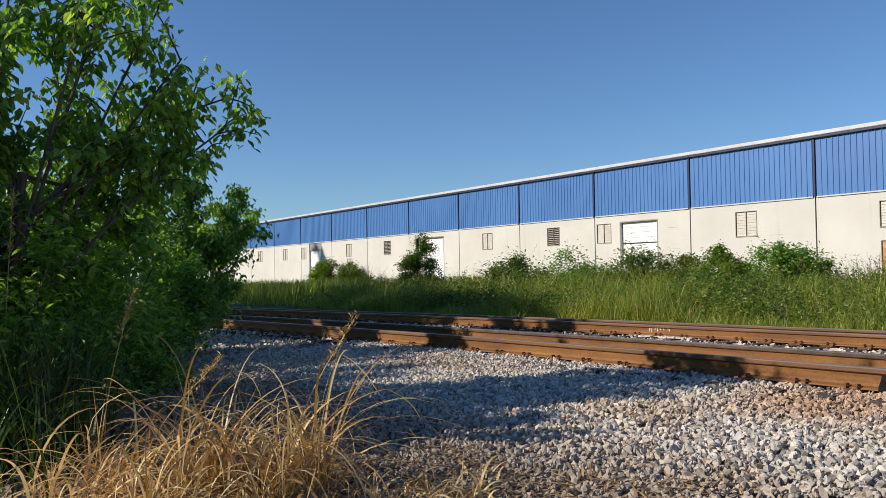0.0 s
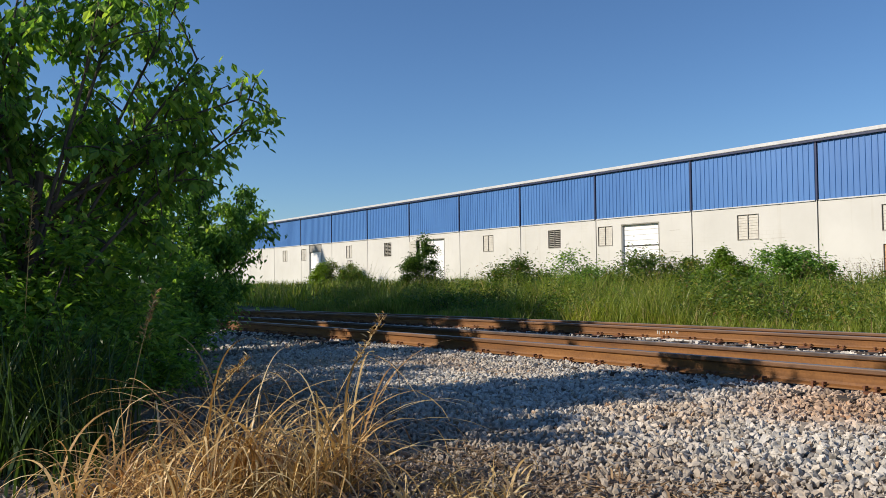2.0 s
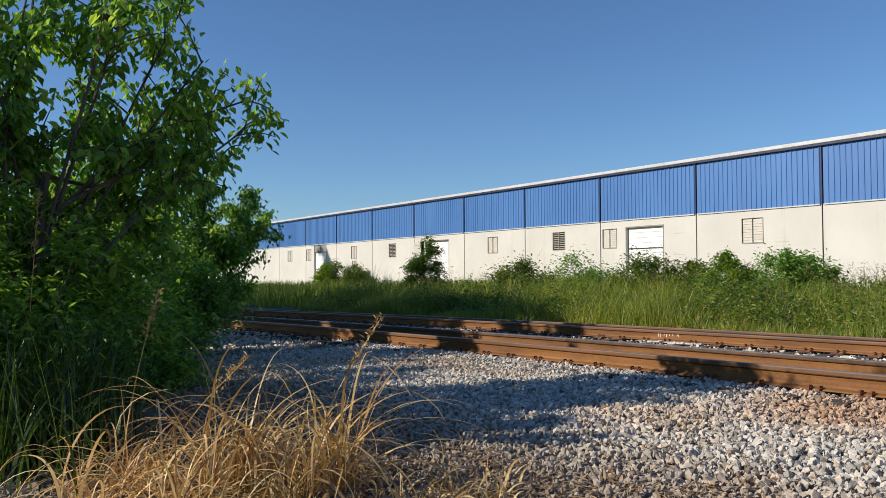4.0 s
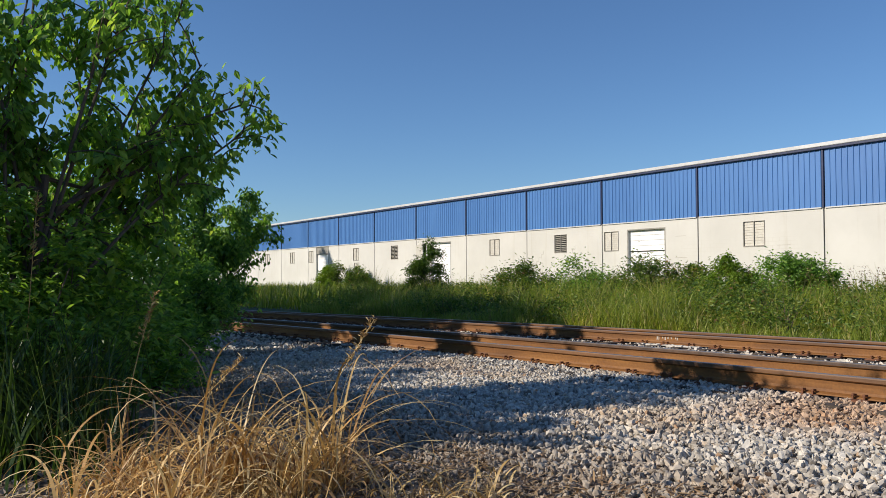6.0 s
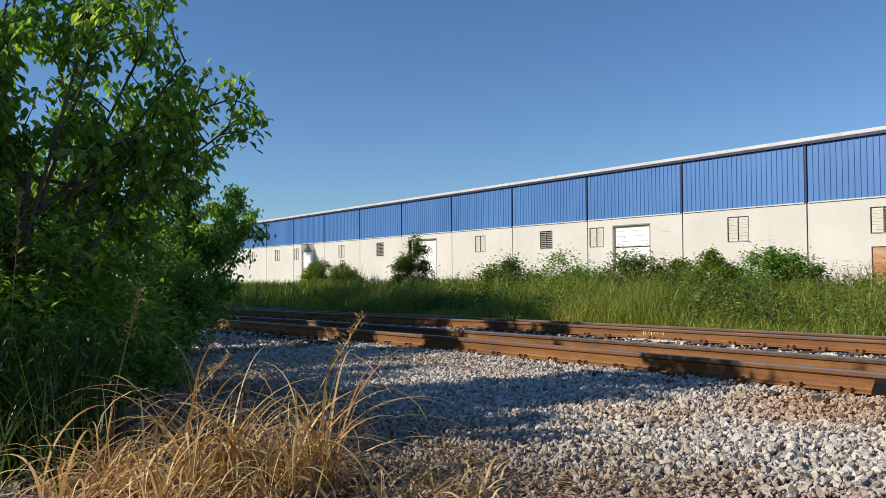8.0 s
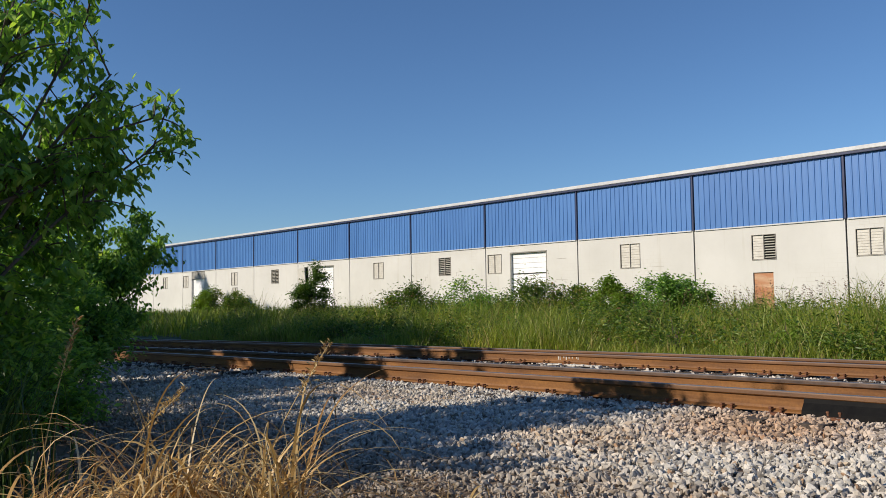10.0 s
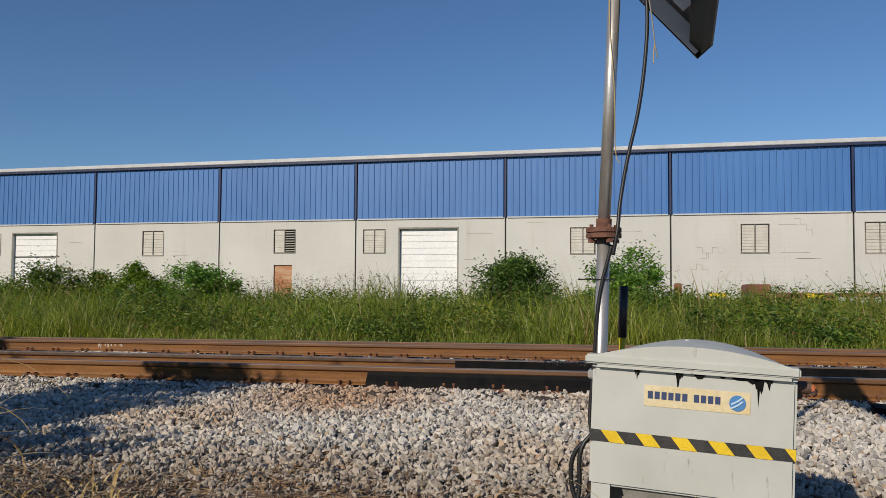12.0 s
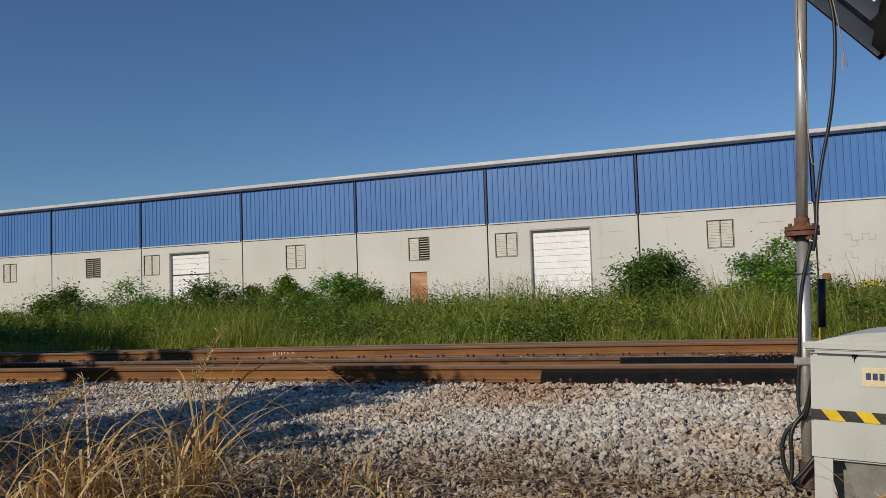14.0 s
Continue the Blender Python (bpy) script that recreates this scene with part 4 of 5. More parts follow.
# black hoses heaped in the box's shade
for i in range(7):
    cx, cy, r = 12.42 + float(rng.normal(0, 0.05)), -2.52 + float(rng.normal(0, 0.06)), float(rng.uniform(0.05, 0.10))
    a0 = float(rng.uniform(0, 6))
    z0 = float(ground_z(cx, cy)) + 0.012
    pts = [(cx + r * math.cos(a0 + k * 0.7) * (1 + 0.15 * math.sin(k * 1.9 + i)), cy + r * 0.8 * math.sin(a0 + k * 0.7), z0 + 0.006 * i + 0.012 * abs(math.sin(k * 0.9 + i))) for k in range(9)]
    tagged(part("hose", tube(pts, 0.010, 8), M_RUBBER, smooth=True), "black rubber hose heaped on the stones beside the grease box", "hose", "hoses by the grease box")
pad = part("rubber_pad", box((-0.13, -0.06, -0.022), (0.13, 0.06, 0.022), 0.01), M_RUBBER)
pad.matrix_basis = pose(*metres((13.12, -0.42, float(ground_z(13.12, -0.42)) + 0.016)), 6, 3, -8)
tagged(pad, "black greasy rubber pad lying against the rail", "pad")

# ---- plants ----
def ribbons(P, W, side):
    """Blades from centre lines P (n, s, 3), half widths W (n, s) and sideways directions (n, 3)."""
    n, s, _ = P.shape
    V = np.stack([P - W[..., None] * side[:, None], P + W[..., None] * side[:, None]], 2).reshape(n * s * 2, 3)
    k = np.arange(s - 1)
    q = np.stack([2 * k, 2 * k + 1, 2 * k + 3, 2 * k + 2], -1)
    F = (q[None] + (2 * s * np.arange(n))[:, None, None]).reshape(-1, 4)
    return V, F


def blades(X, Y, H, lean, width, segs, droop, base=None):
    """Arching blades that rise from the ground."""
    n = len(X)
    a = rng.uniform(0, math.tau, n)
    d = np.stack([np.cos(a), np.sin(a), 0 * a], -1)
    t = np.linspace(0, 1, segs + 1)
    out = (lean * H)[:, None] * t ** 1.7
    up = H[:, None] * (t - droop[:, None] * t ** 3)
    z0 = ground_z(X, Y) - 0.01 if base is None else base
    P = np.stack([X, Y, z0], -1)[:, None] + out[..., None] * d[:, None]
    P[..., 2] += up
    P[..., :2] += rng.normal(0, 0.16, (n, 1, 2)) * (H[:, None] * t ** 2.2)[..., None]
    turn = a + rng.uniform(0.6, 2.5, n)
    side = np.stack([np.cos(turn), np.sin(turn), rng.normal(0, 0.2, n)], -1)
    W = width[:, None] * (1 - t ** 1.6 * 0.92) * (0.6 + 0.4 * np.minimum(1, t * 4 + 0.3))
    return ribbons(P, W, side)


def leaves(C, size, droop=0.35, wide=0.42):
    """Folded leaves at the places C, turned at random and hanging a little."""
    n = len(C)
    a = rng.uniform(0, math.tau, n)
    d = np.stack([np.cos(a), np.sin(a), rng.normal(-droop, 0.35, n)], -1)
    d /= np.linalg.norm(d, axis=1)[:, None]
    up = np.stack([rng.normal(0, 0.45, n), rng.normal(0, 0.45, n), np.ones(n)], -1)
    s = np.cross(d, up)
    s /= np.linalg.norm(s, axis=1)[:, None]
    u = np.cross(s, d)
    L = size[:, None]
    w = wide * L
    base, tip = C, C + d * L - u * L * 0.08
    m1, m2 = C + d * L * 0.38, C + d * L * 0.72
    V = np.stack([base, m1 - s * w * 0.55 + u * L * 0.07, m2 - s * w * 0.36 + u * L * 0.05, tip, m2 + s * w * 0.36 + u * L * 0.05, m1 + s * w * 0.55 + u * L * 0.07], 1)
    F = np.array([(0, 1, 2, 3), (0, 3, 4, 5)])[None] + (6 * np.arange(n))[:, None, None]
    return V.reshape(-1, 3), F.reshape(-1, 4)


def join(*pairs):
    Vs, Fs, k = [], [], 0
    for V, F in pairs:
        Vs.append(V)
        Fs.append(F + k)
        k += len(V)
    return np.concatenate(Vs), np.concatenate(Fs)


def limb_tube(bm, points, r0, r1, seg=7):
    made = tube(points, r0, seg, r1)
    me = bpy.data.meshes.new("limb")
    made.to_mesh(me)
    made.free()
    bm.from_mesh(me)
    bpy.data.meshes.remove(me)


def tree(name, base, tips, label, category, leaf_n, leaf_size, spread, leaf_mat, r=0.05, twig=5, trunk_to=None):
    """Trunk, limbs that reach for the tips, twigs round each, and leaves in uneven clumps along the twigs."""
    t = empty(name, base, label, category)
    base = Vector(base)
    bm, sites = bmesh.new(), []
    fork = Vector(trunk_to) if trunk_to else base + Vector((0, 0, 0.6))
    limb_tube(bm, [(0, 0, -0.05), tuple((fork - base) * 0.5 + Vector((0.04, 0.03, 0))), tuple(fork - base)], r, r * 0.75)
    for tip in tips:
        tip = Vector(tip)
        start = base.lerp(fork, float(rng.uniform(0.25, 1.0)))
        mid = start.lerp(tip, 0.5) + Vector((float(rng.normal(0, 0.08)), float(rng.normal(0, 0.08)), 0.12))
        limb_tube(bm, [tuple(p - base) for p in (start, mid, tip)], r * 0.42, 0.004)
        for k in range(twig):
            f = float(rng.uniform(0.35, 1.0))
            p = start.lerp(mid, f * 2) if f < 0.5 else mid.lerp(tip, f * 2 - 1)
            dirn = Vector((float(rng.normal()), float(rng.normal()), float(rng.normal(0.1, 0.6)))).normalized()
            dirn = (dirn + (tip - start).normalized() * 0.8).normalized()
            end = p + dirn * spread * float(rng.uniform(0.5, 1.1))
            limb_tube(bm, [tuple(q - base) for q in (p, p.lerp(end, 0.5) + Vector((0, 0, 0.03)), end)], 0.006, 0.002, 5)
            sites.append((p, end))
    part("trunk", bm, M_BARK, t)
    k = rng.integers(0, len(sites), leaf_n)
    A, B = np.array([s[0] for s in sites])[k], np.array([s[1] for s in sites])[k]
    f = rng.uniform(0.1, 1.05, leaf_n)[:, None] ** 0.85
    C = A + (B - A) * f + rng.normal(0, 0.13 * spread, (leaf_n, 3)) * (0.35 + 0.65 * rng.random((leaf_n, 1)))
    V, F = leaves(C - np.array(base), rng.uniform(0.6, 1.2, leaf_n) * leaf_size, 1.0, 0.5)
    raw("crown", V, F, leaf_mat, t)
    return t


def shrub(name, base, radius, height, label, leaf_n, leaf_size, leaf_mat, category="bush"):
    """Stems from one root and a crown of uneven clumps of leaves."""
    t = empty(name, base, label, category)
    clumps, bm = [], bmesh.new()
    lump, turn = float(rng.uniform(0.08, 0.18)), float(rng.uniform(0, math.tau))
    for i in range(26 + int(radius * 34)):
        a, q, h = float(rng.uniform(0, math.tau)), float(rng.random()) ** 0.5, float(rng.uniform(0.12, 1.0))
        r = radius * q * (1.05 - 0.5 * h ** 2.2) * float(rng.uniform(0.7, 1.25)) * (1 + lump * math.sin(2 * a + turn) + 0.5 * lump * math.sin(5 * a + 2 * turn))
        clumps.append((math.cos(a) * r, math.sin(a) * r, height * h * (1.05 - 0.25 * q) * (1 + 0.8 * lump * math.sin(a + 1.7 * turn))))
    for c in clumps[:14]:
        limb_tube(bm, [(0, 0, -0.03), (c[0] * 0.35, c[1] * 0.35, c[2] * 0.55), c], 0.006 + 0.006 * radius, 0.002, 5)
    part("stem", bm, M_BARK, t)
    k = rng.integers(0, len(clumps), leaf_n)
    C = np.array(clumps)[k] + rng.normal(0, 1, (leaf_n, 3)) * np.array((0.17, 0.17, 0.13)) * radius * rng.uniform(0.5, 1.2, (len(clumps), 1))[k]
    n2 = leaf_n // 22
    shoot = np.array(clumps)[rng.integers(0, len(clumps), n2)]
    C[:n2] = shoot * (1.0, 1.0, 1.08) + rng.normal(0, 1, (n2, 3)) * np.array((0.02, 0.02, 0.045)) * height
    C[:, 2] = np.maximum(C[:, 2], 0.02)
    V, F = leaves(C, rng.uniform(0.6, 1.2, leaf_n) * leaf_size)
    raw("crown", V, F, leaf_mat, t)
    return t


def gz(x, y):
    return float(ground_z(x, y))


# tree beside the camera, tall and leafy
EYE = Vector((12.43, -4.255, 0.467))


def out_at(u, v, d):
    """A place d metres out from the clearing, u to its side and v up."""
    ahead, aside = Vector((-0.829, 0.560, 0.0)), Vector((0.560, 0.829, 0.0))
    return tuple(EYE + (ahead + aside * u + Vector((0, 0, v))).normalized() * d)


near_tips = [out_at(u, v, 0.8 * d) for u, v, d in ((-0.240, 0.222, 6.2), (-0.246, 0.185, 6.3), (-0.275, 0.150, 6.4), (-0.285, 0.215, 6.3), (-0.30, 0.27, 6.0), (-0.325, 0.34, 6.2), (-0.36, 0.19, 6.4), (-0.40, 0.40, 6.0), (-0.46, 0.30, 6.3), (-0.52, 0.36, 6.0), (-0.55, 0.22, 5.8), (-0.42, 0.10, 6.2), (-0.36, 0.45, 6.4), (-0.50, 0.48, 6.5), (-0.60, 0.42, 6.0), (-0.48, 0.02, 5.8), (-0.58, 0.08, 5.6), (-0.33, 0.10, 6.3), (-0.36, 0.04, 6.2), (-0.44, -0.02, 6.0), (-0.52, 0.14, 5.7), (-0.55, -0.04, 5.6))]
tree("tree", (8.0, -3.85, gz(8.0, -3.85)), near_tips, "young broadleaf tree with dense dark green leaves beside the track", "tree", 8800, 0.066, 0.36, M_LEAF, 0.030, 13, (7.95, -3.65, 1.0))
near_tips = [out_at(u - 0.002, v, d) for u, v, d in ((-0.235, 0.06, 8.6), (-0.25, 0.10, 9.0), (-0.27, 0.02, 8.5), (-0.29, 0.12, 8.8), (-0.255, -0.02, 8.4), (-0.31, 0.06, 8.4), (-0.33, 0.0, 8.2), (-0.35, 0.09, 8.4), (-0.29, -0.04, 8.0), (-0.34, -0.05, 7.8))]
tree("tree", (4.3, -1.75, gz(4.3, -1.75)), near_tips, "bushy low tree with small dark leaves by the ballast edge", "tree", 19000, 0.055, 0.42, M_LEAF, 0.04, 11, (4.3, -1.6, 0.35))
# undergrowth; the last shrub is unseen, added to shade the tall grass
for x, y, r, h, n in ((8.3, -3.75, 0.42, 1.0, 3800), (8.35, -4.2, 0.45, 1.5, 4200), (7.9, -3.55, 0.40, 1.25, 3800), (7.4, -3.35, 0.5, 1.0, 5200), (7.75, -3.95, 0.5, 1.2, 5200), (7.0, -2.95, 0.40, 0.50, 3200), (7.1, -4.1, 0.6, 1.6, 6000), (6.7, -3.45, 0.5, 1.45, 5200), (6.2, -3.3, 0.5, 1.5, 5200), (5.7, -2.7, 0.55, 1.45, 6500), (4.9, -2.1, 0.5, 0.9, 4200), (8.1, -4.95, 0.5, 1.3, 4000)):
    shrub("shrub", (x, y, gz(x, y)), r, h, "dark green leafy undergrowth shrub beneath the trees", n, 0.055, M_LEAF)

# unseen tree, added and shaped so that its shadow falls on the ballast
tips = []
for _ in range(20):
    h = float(rng.uniform(0.85, 1.95))
    tips.append((float(np.interp(h, [1.2, 1.95], [8.75, 7.55])) + float(rng.normal(0, 0.18)), -4.45 + float(rng.normal(0, 0.15)), h))
tree("tree", (8.35, -4.75, gz(8.35, -4.75)), tips, "unseen slender leafy tree added to shade the ballast", "tree", 5600, 0.075, 0.24, M_LEAF, 0.022, 9, (8.4, -4.6, 0.8))
for x, y, h in ((4.0, -5.2, 2.8), (1.2, -5.3, 4.6), (-1.6, -5.2, 5.6), (-3.6, -5.0, 6.4), (-6.6, -5.2, 7.6), (-10.2, -5.4, 8.4), (-14.0, -5.6, 9.0), (-19.0, -5.8, 10.0), (-25.0, -6.2, 11.5), (-31.0, -6.6, 13.0), (-37.0, -7.0, 14.0), (-41.5, -7.0, 16.2), (-39.0, -7.4, 15.0), (-6.4, -6.8, 8.2), (-9.4, -7.0, 9.0), (-12.6, -7.2, 9.6), (-17.0, -7.4, 10.4)):
    wide = 0.55 + 0.12 * max(0.0, h - 4.5)
    tips = [(x + float(rng.normal(0, wide)), y + float(rng.normal(0, 0.8 * wide)), float(rng.uniform(0.35, 1.0)) * h) for _ in range(16)]
    tree("tree", (x, y, gz(x, y)), tips, "leafy green tree in the row along the track", "tree", 9000, 0.13 + 0.026 * h, 0.4 + 0.09 * h, M_LEAF, 0.03 + 0.008 * h, 10, (x, y, h * 0.4))

# tall green grass at the foot of the trees, its shade put into the colour
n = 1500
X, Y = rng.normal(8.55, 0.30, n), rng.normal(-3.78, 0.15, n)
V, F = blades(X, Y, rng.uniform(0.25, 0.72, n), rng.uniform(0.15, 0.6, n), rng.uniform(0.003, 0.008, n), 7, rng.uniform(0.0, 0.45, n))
tagged(raw("tall_grass", V, F, M_SHADEGRASS), "tall green grass under the trees, coloured dark for their shade", "grass", kind="stuff")

M_DEAD = leafy("dead_grass", [(0.0, (0.12, 0.075, 0.045)), (0.4, (0.22, 0.14, 0.08)), (0.8, (0.36, 0.25, 0.15)), (1.0, (0.50, 0.36, 0.21))], 0.15, 0.6, (1.1, 0.95, 0.7))
# dry straw clumps and scattered dry grass
def curls(X, Y, L, first, last, width, segs=14):
    """Blades of length L that rise, arch over and hang: first and last are angles from upright in degrees."""
    n = len(X)
    a = rng.uniform(0, math.tau, n)
    t = np.linspace(0, 1, segs + 1)
    kink = rng.uniform(0.8, 2.0, n)[:, None]
    phi = np.radians(first[:, None] + (last - first)[:, None] * t[None] ** kink)
    head = a[:, None] + rng.normal(0, 0.5, n)[:, None] * t[None] ** 2
    step = (L / segs)[:, None]
    d = np.stack([np.sin(phi) * np.cos(head), np.sin(phi) * np.sin(head), np.cos(phi)], -1) * step[..., None]
    P = np.cumsum(d, 1) - d[:, :1]
    z0 = ground_z(X, Y) - 0.008
    P[..., 2] = np.maximum(P[..., 2], rng.uniform(0.004, 0.03, n)[:, None])
    P += np.stack([X, Y, z0], -1)[:, None]
    turn = a + math.pi / 2 + rng.normal(0, 0.5, n)
    side = np.stack([np.cos(turn), np.sin(turn), rng.normal(0, 0.15, n)], -1)
    W = width[:, None] * (1 - 0.9 * t ** 2.2) * (0.65 + 0.35 * np.minimum(1, t * 4))
    return ribbons(P, W, side)


def straw(name, cx, cy, sx, sy, n, h0, h1, label, tufts=6, upright=0.07, material=None, flat=0, thin=1.0):
    """Tufts of curling dry blades, with a few straight stems."""
    k = rng.integers(0, tufts, n)
    TX, TY = rng.normal(cx, sx, tufts), rng.normal(cy, sy, tufts)
    X, Y = TX[k] + rng.normal(0, 0.03, n), TY[k] + rng.normal(0, 0.03, n)
    L = rng.uniform(h0, h1, n) * rng.uniform(0.7, 1.0, tufts)[k]
    stiff = rng.random(n) < upright
    L = np.where(stiff, np.minimum(L * 0.75, 0.5), L)
    first = np.abs(rng.normal(0, np.where(stiff, 10, 26), n))
    last = np.where(stiff, first + rng.uniform(0, 30, n), rng.uniform(95, 230, n))
    if flat:
        first, last = rng.normal(flat, 15, n), rng.uniform(80, 120, n)
    V, F = curls(X, Y, L, first, last, rng.uniform(0.0020, 0.0058, n) * np.where(stiff, 0.45, 1.0) * thin)
    return tagged(raw(name, V, F, material or M_STRAW), label, "grass", kind="stuff")


straw("dry_grass", 9.74, -3.30, 0.05, 0.06, 120, 0.45, 1.0, "clump of tall dry straw-coloured grass arching over beside the ballast", 4)
straw("dry_grass", 10.02, -3.05, 0.05, 0.05, 110, 0.45, 1.05, "clump of tall curling dry grass beside the ballast", 3)
straw("dry_grass", 9.80, -3.28, 0.22, 0.18, 240, 0.25, 0.62, "low tangle of dry straw-coloured grass", 14)
straw("dry_grass", 9.60, -3.62, 0.26, 0.14, 220, 0.2, 0.55, "low curling dry straw-coloured grass", 14)
straw("dry_grass", 10.05, -3.35, 0.35, 0.12, 900, 0.05, 0.16, "short brown dry grass matted at the foot of the tall clumps", 90, 0.05)
straw("dry_grass", 10.25, -2.85, 0.12, 0.10, 70, 0.10, 0.34, "sparse grey dry grass at the edge of the stones", 6)
straw("dry_grass", 12.62, -2.75, 0.16, 0.18, 260, 0.06, 0.22, "dry grass lying on the stones by the grease box", flat=50, thin=0.6)
straw("dry_grass", 12.08, -2.94, 0.04, 0.02, 30, 0.22, 0.48, "dry grass bent over in front of the grease box", thin=0.42)
straw("dead_grass", 11.0, -2.62, 0.9, 0.22, 2600, 0.04, 0.14, "matted brown dead grass and twigs among the stones", 230, 0.06, M_DEAD, 62)
straw("dry_grass", 11.2, -2.72, 0.45, 0.12, 260, 0.03, 0.10, "short dry grass among the stones")
straw("dry_grass", 10.5, -2.75, 0.25, 0.12, 160, 0.05, 0.2, "short dry grass among the stones")
straw("dry_grass", 11.6, -2.35, 0.25, 0.10, 120, 0.03, 0.08, "dry grass lying at the foot of the pole")


def stalk(x, y, top, label):
    """A tall dry stalk with a feathery seed head."""
    z0 = gz(x, y)
    s = empty("grass_stalk", (x, y, z0), label, "grass stalk", "seeding grass stalks")
    tx, ty, tz = top[0] - x, top[1] - y, top[2] - z0
    part("stem", tube([(0, 0, 0), (tx * 0.35, ty * 0.35, tz * 0.5), (tx, ty, tz)], 0.0028, 5, 0.0012), M_STRAW, s)
    n = 90
    f = rng.uniform(0.72, 1.0, n)
    C = np.stack([tx * (0.35 + 0.65 * (f - 0.5) / 0.5), ty * (0.35 + 0.65 * (f - 0.5) / 0.5), tz * f], -1)
    C += rng.normal(0, 0.008, (n, 3)) * (1.15 - f)[:, None] * 3
    V, F = leaves(C, rng.uniform(0.012, 0.028, n), -0.9, 0.22)
    tagged(raw("seed_head", V, F, M_STRAW, s), kind="stuff")
    return s


stalk(9.85, -3.1, (9.98, -2.86, 0.33), "tall dry grass stalk with a feathery seed head")
stalk(9.2, -3.55, (9.22, -3.42, 0.42), "tall dry grass stalk with a feathery seed head")
stalk(9.35, -3.45, (9.75, -3.25, 0.20), "dry grass stalk leaning over with a seed head")
stalk(8.3, -3.9, (8.25, -3.95, 0.90), "tall pinkish seeding grass stalk")
stalk(8.5, -3.8, (8.5, -3.75, 0.86), "tall pinkish seeding grass stalk")

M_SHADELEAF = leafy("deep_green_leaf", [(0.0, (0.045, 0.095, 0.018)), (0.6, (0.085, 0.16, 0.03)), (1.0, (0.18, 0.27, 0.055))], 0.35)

# ---- the weedy strip between track and warehouse ----
n = 100000
u = rng.random(n)
Y = 4.35 + 13.4 * u ** 1.7
X = rng.uniform(-0.95, 0.62, n) * (Y + 12) + 9.5 - 0.25 * Y
H = rng.uniform(0.30, 0.95, n) ** 1.2 * 0.92 * (0.80 + 0.62 * np.sin(X * 1.3 + 0.9 * np.sin(Y * 1.1)) * np.sin(X * 0.47 - Y * 0.8) + 0.18 * np.sin(X * 3.7 + Y * 2.1)) * np.interp(Y, [4.3, 4.9, 6.0], [0.5, 0.8, 1.0])
V, F = blades(X, Y, H, rng.uniform(0.1, 0.55, n), rng.uniform(0.003, 0.008, n) * np.interp(Y, [2, 8, 20], [0.8, 1.6, 3.0]), 3, rng.uniform(0, 0.35, n))
tagged(raw("tall_grass", V, F, M_GRASS), "tall green roadside grass and weeds in a wide strip", "grass", kind="stuff")
n = 135000
u = rng.random(n)
Y = 4.6 + 13 * u ** 1.5
X = rng.uniform(-0.95, 0.62, n) * (Y + 12) + 9.5 - 0.25 * Y
patch = np.sin(X * 1.7 + 1.1 * np.sin(Y * 1.3)) * np.sin(Y * 1.9 + X * 0.6)
keep = patch + rng.normal(0, 0.35, n) > -0.05
X, Y = X[keep], Y[keep]
n = len(X)
Z = ground_z(X, Y) + rng.uniform(0.05, 0.68, n) * np.interp(Y, [4.5, 6], [0.5, 1]) * (0.7 + 0.5 * np.sin(X * 0.8 + 0.7 * Y) ** 2)
V, F = leaves(np.stack([X, Y, Z], -1), rng.uniform(0.035, 0.09, n) * np.interp(Y, [2, 18], [0.8, 1.6]))
tagged(raw("weeds", V, F, M_BUSH), "broad-leaved green weeds mixed through the grass", "weeds", kind="stuff")
# dark seed heads on stalks
n = 620
X, Y = np.r_[rng.normal(4.5, 2.6, 420), rng.uniform(-9, 19, 200)], rng.uniform(9, 15, n)
H = rng.uniform(0.70, 1.12, n)
s1 = blades(X, Y, H, rng.uniform(0.02, 0.14, n), np.full(n, 0.004), 3, rng.uniform(0, 0.05, n))
tops = s1[0].reshape(n, 4, 2, 3)[:, -1].mean(1)
C = (tops[:, None] + rng.normal(0, 1, (n, 7, 3)) * (0.012, 0.012, 0.05)).reshape(-1, 3)
s2 = leaves(C, rng.uniform(0.025, 0.04, len(C)), 0, 0.6)
tagged(raw("seed_stalks", *join(s1, s2), M_SEED), "dark brown seed heads on thin stalks above the grass", "weeds", kind="stuff")

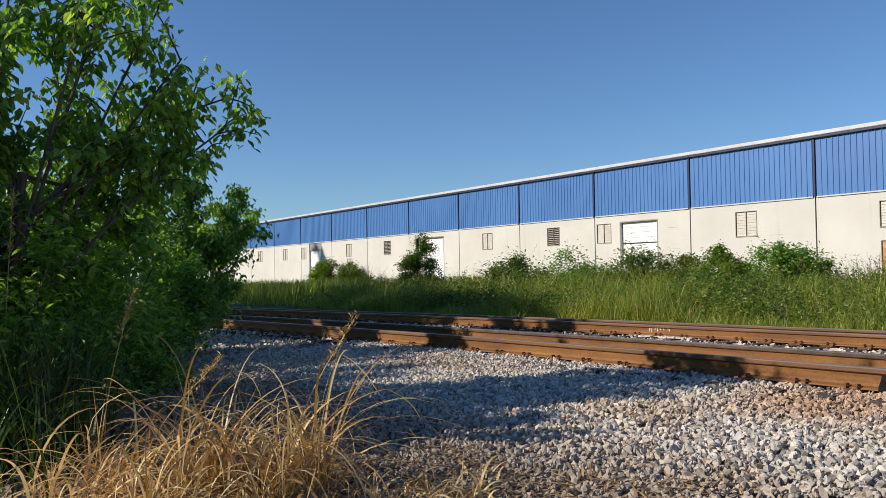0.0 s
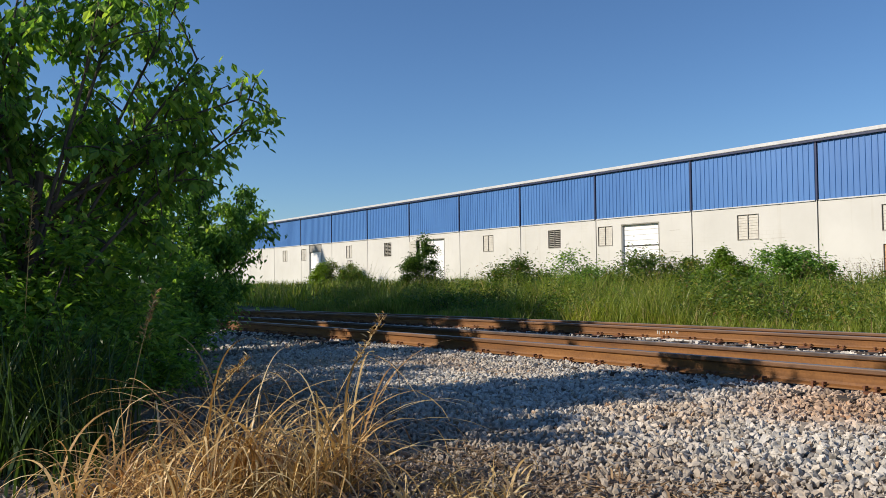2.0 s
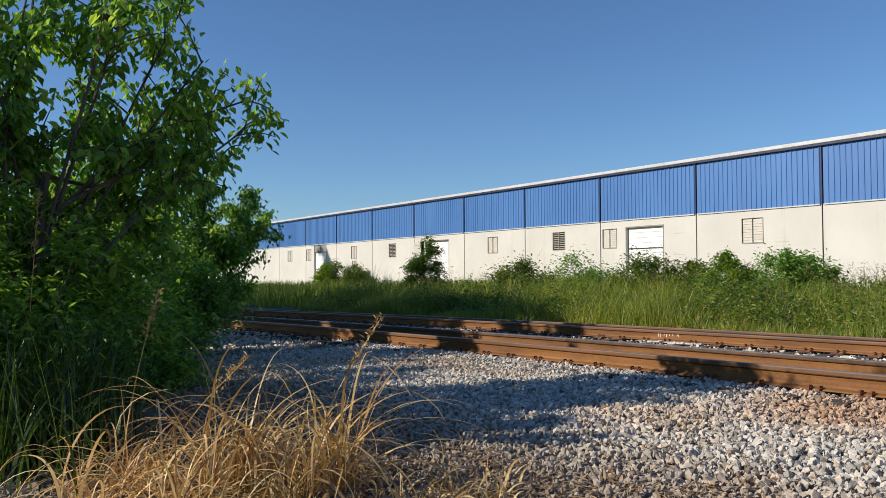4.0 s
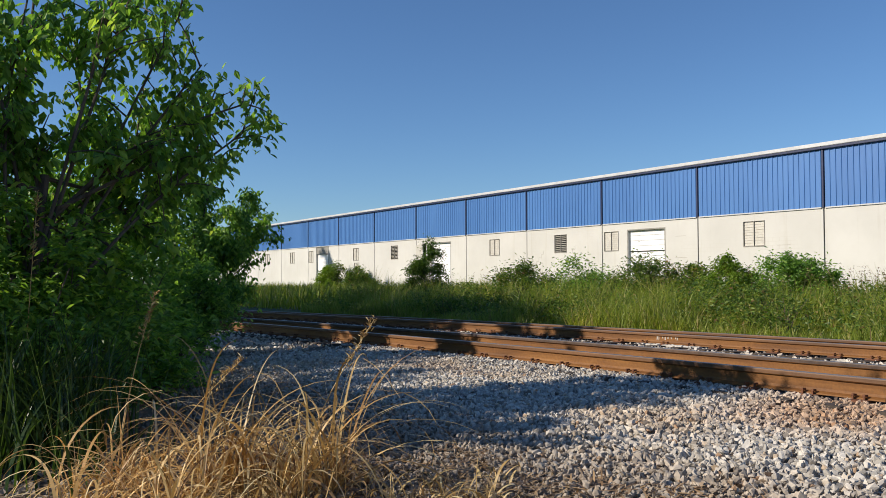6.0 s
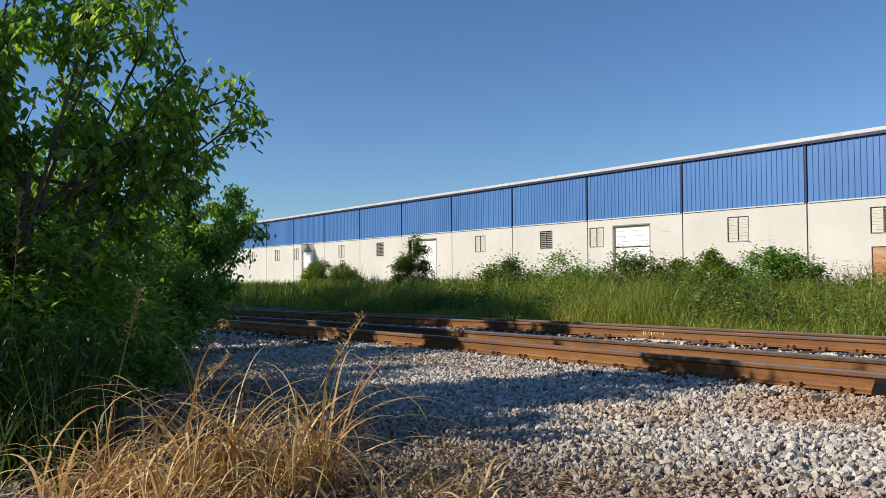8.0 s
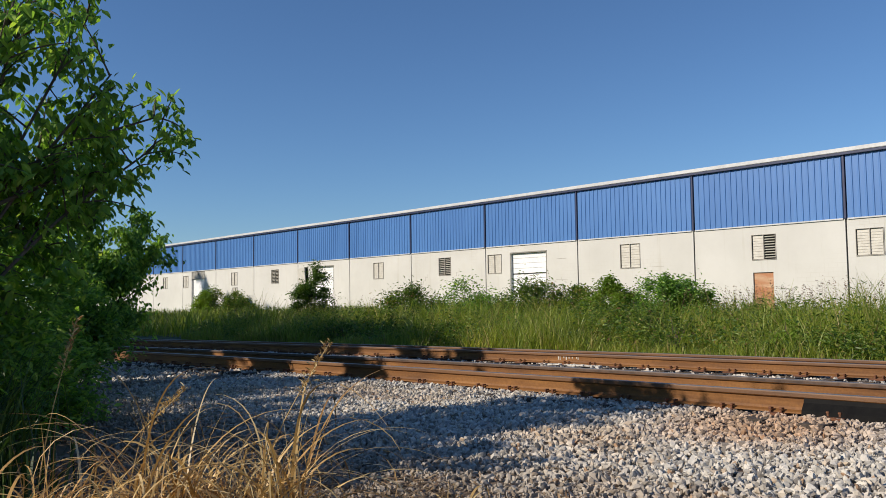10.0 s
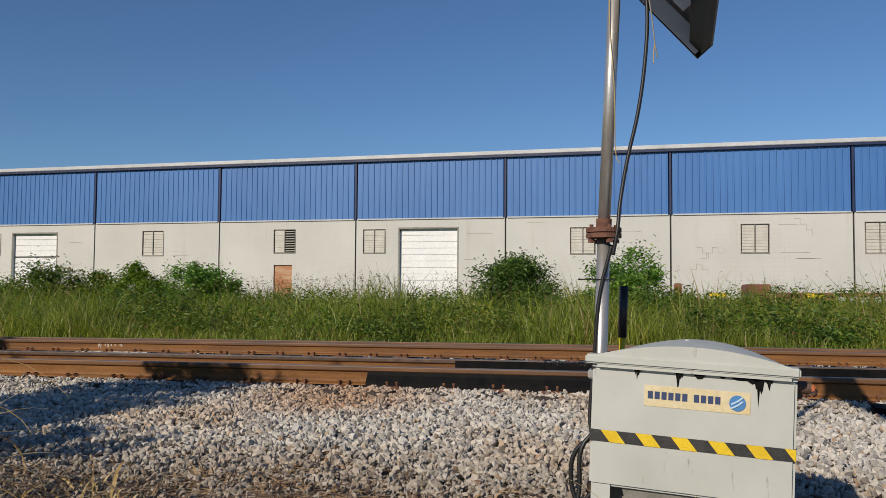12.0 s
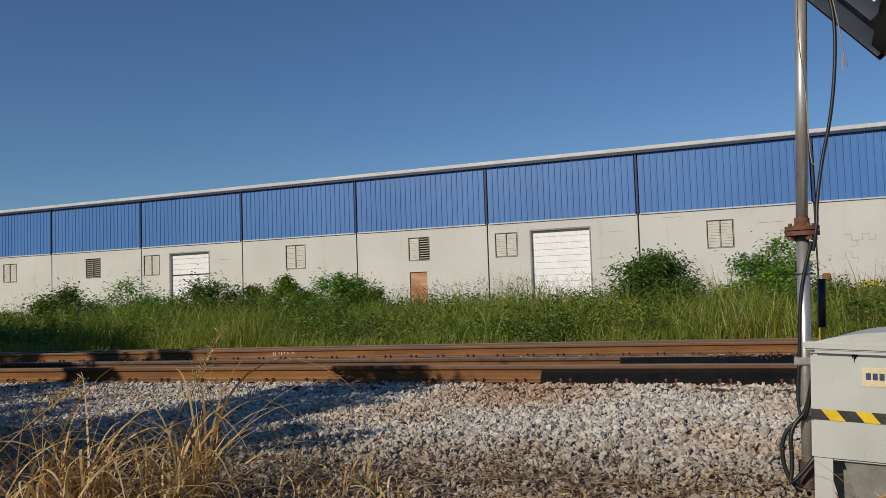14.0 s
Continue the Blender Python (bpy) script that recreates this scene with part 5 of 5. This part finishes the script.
for x, y, r, h, count, size, m, label in (
    (1.9, 12.0, 0.85, 1.25, 5200, 0.085, M_LEAF, "rounded green bush in the tall grass"),
    (9.1, 12.0, 0.85, 1.35, 5200, 0.085, M_SHADELEAF, "rounded green bush in the tall grass"),
    (11.4, 12.0, 0.80, 1.35, 5200, 0.085, M_LEAF, "rounded green bush in the tall grass"),
    (-9.5, 9.8, 0.60, 1.75, 4200, 0.085, M_SHADELEAF, "dark green upright bush alone in the grass"),
    (0.85, 11.3, 0.55, 1.15, 3600, 0.08, M_LIME, "bright yellow-green young shrub"),
    (-26.0, 14.0, 0.5, 1.5, 1500, 0.12, M_LIME, "bright yellow-green young shrub"),
    (-21.5, 14.0, 0.9, 1.0, 2600, 0.11, M_BUSH, "low green bush near the warehouse"),
    (-5.0, 10.2, 0.9, 1.2, 3600, 0.085, M_BUSH, "green shrub with feathery leaves"),
    (-3.4, 10.6, 0.95, 1.10, 3600, 0.085, M_LEAF, "green shrub with feathery leaves"),
    (-1.8, 11.2, 0.95, 1.2, 3600, 0.085, M_BUSH, "green shrub with feathery leaves"),
    (-0.6, 11.6, 0.80, 0.95, 3000, 0.085, M_BUSH, "green shrub with feathery leaves"),
    (-32.6, 17.6, 0.85, 1.75, 2600, 0.12, M_BUSH, "bush close to the warehouse wall"),
    (-30.1, 17.7, 0.7, 1.45, 2600, 0.12, M_BUSH, "bush close to the warehouse wall"),
):
    shrub("bush", (x, y, gz(x, y)), r * 1.2, h * 1.1, label, int(count * 2.3), size * 1.1, m)

# knee-high weed plants among the grass, of several greens
for i in range(150):
    y = 5.0 + 7.5 * float(rng.random()) ** 1.3
    x = float(rng.uniform(-0.8, 0.55)) * (y + 9) + 9.0
    h = float(rng.uniform(0.40, 0.80)) * (1.0 if y > 7 else 0.75)
    shrub("weed_plant", (x, y, gz(x, y)), float(rng.uniform(0.25, 0.55)), h, "leafy green weed plant in the tall grass", 520, 0.06, (M_BUSH, M_GRASS, M_LEAF, M_BUSH, M_LIME)[int(rng.integers(0, 5))] if i % 3 else M_BUSH, "weed")

# upright leafy stems that stand out of the grass
n = 260
X, Y = rng.uniform(-8, 19, n), rng.uniform(7.5, 13.5, n)
H = rng.uniform(0.55, 1.05, n)
k = np.repeat(np.arange(n), 26)
f = rng.uniform(0.25, 1.0, len(k))
C = np.stack([X[k] + rng.normal(0, 0.035, len(k)), Y[k] + rng.normal(0, 0.035, len(k)), ground_z(X[k], Y[k]) + H[k] * f], -1)
leafed = leaves(C, rng.uniform(0.06, 0.15, len(k)) * (1.15 - 0.6 * f), 0.1, 0.24)
tagged(raw("leafy_stems", *join(blades(X, Y, H, rng.uniform(0.02, 0.12, n), np.full(n, 0.006), 3, rng.uniform(0, 0.05, n)), leafed), M_BUSH), "upright leafy weed stems standing above the grass", "weeds", kind="stuff")

# taller tufts of grass that break the top line of the strip
TX, TY = rng.uniform(-9, 19, 90), rng.uniform(5.5, 13.0, 90)
k = rng.integers(0, 90, 5200)
X, Y = TX[k] + rng.normal(0, 0.16, 5200), TY[k] + rng.normal(0, 0.16, 5200)
V, F = blades(X, Y, rng.uniform(0.5, 1.0, 5200) * rng.uniform(0.65, 1.1, 90)[k], rng.uniform(0.1, 0.6, 5200), rng.uniform(0.006, 0.014, 5200), 4, rng.uniform(0, 0.4, 5200))
tagged(raw("tall_grass", V, F, M_GRASS), "taller tufts of reedy green grass in the strip", "grass", kind="stuff")

# coarser grass far along the strip
n = 26000
X, Y = rng.uniform(-60, -8, n), rng.uniform(5.5, 18.2, n)
keep = X < -2.2 * (Y - 4) + 22
X, Y = X[keep], Y[keep]
n = len(X)
V, F = blades(X, Y, rng.uniform(0.35, 0.95, n), rng.uniform(0.1, 0.5, n), rng.uniform(0.012, 0.03, n), 3, rng.uniform(0, 0.3, n))
tagged(raw("tall_grass", V, F, M_GRASS), "tall green grass along the far end of the warehouse", "grass", kind="stuff")
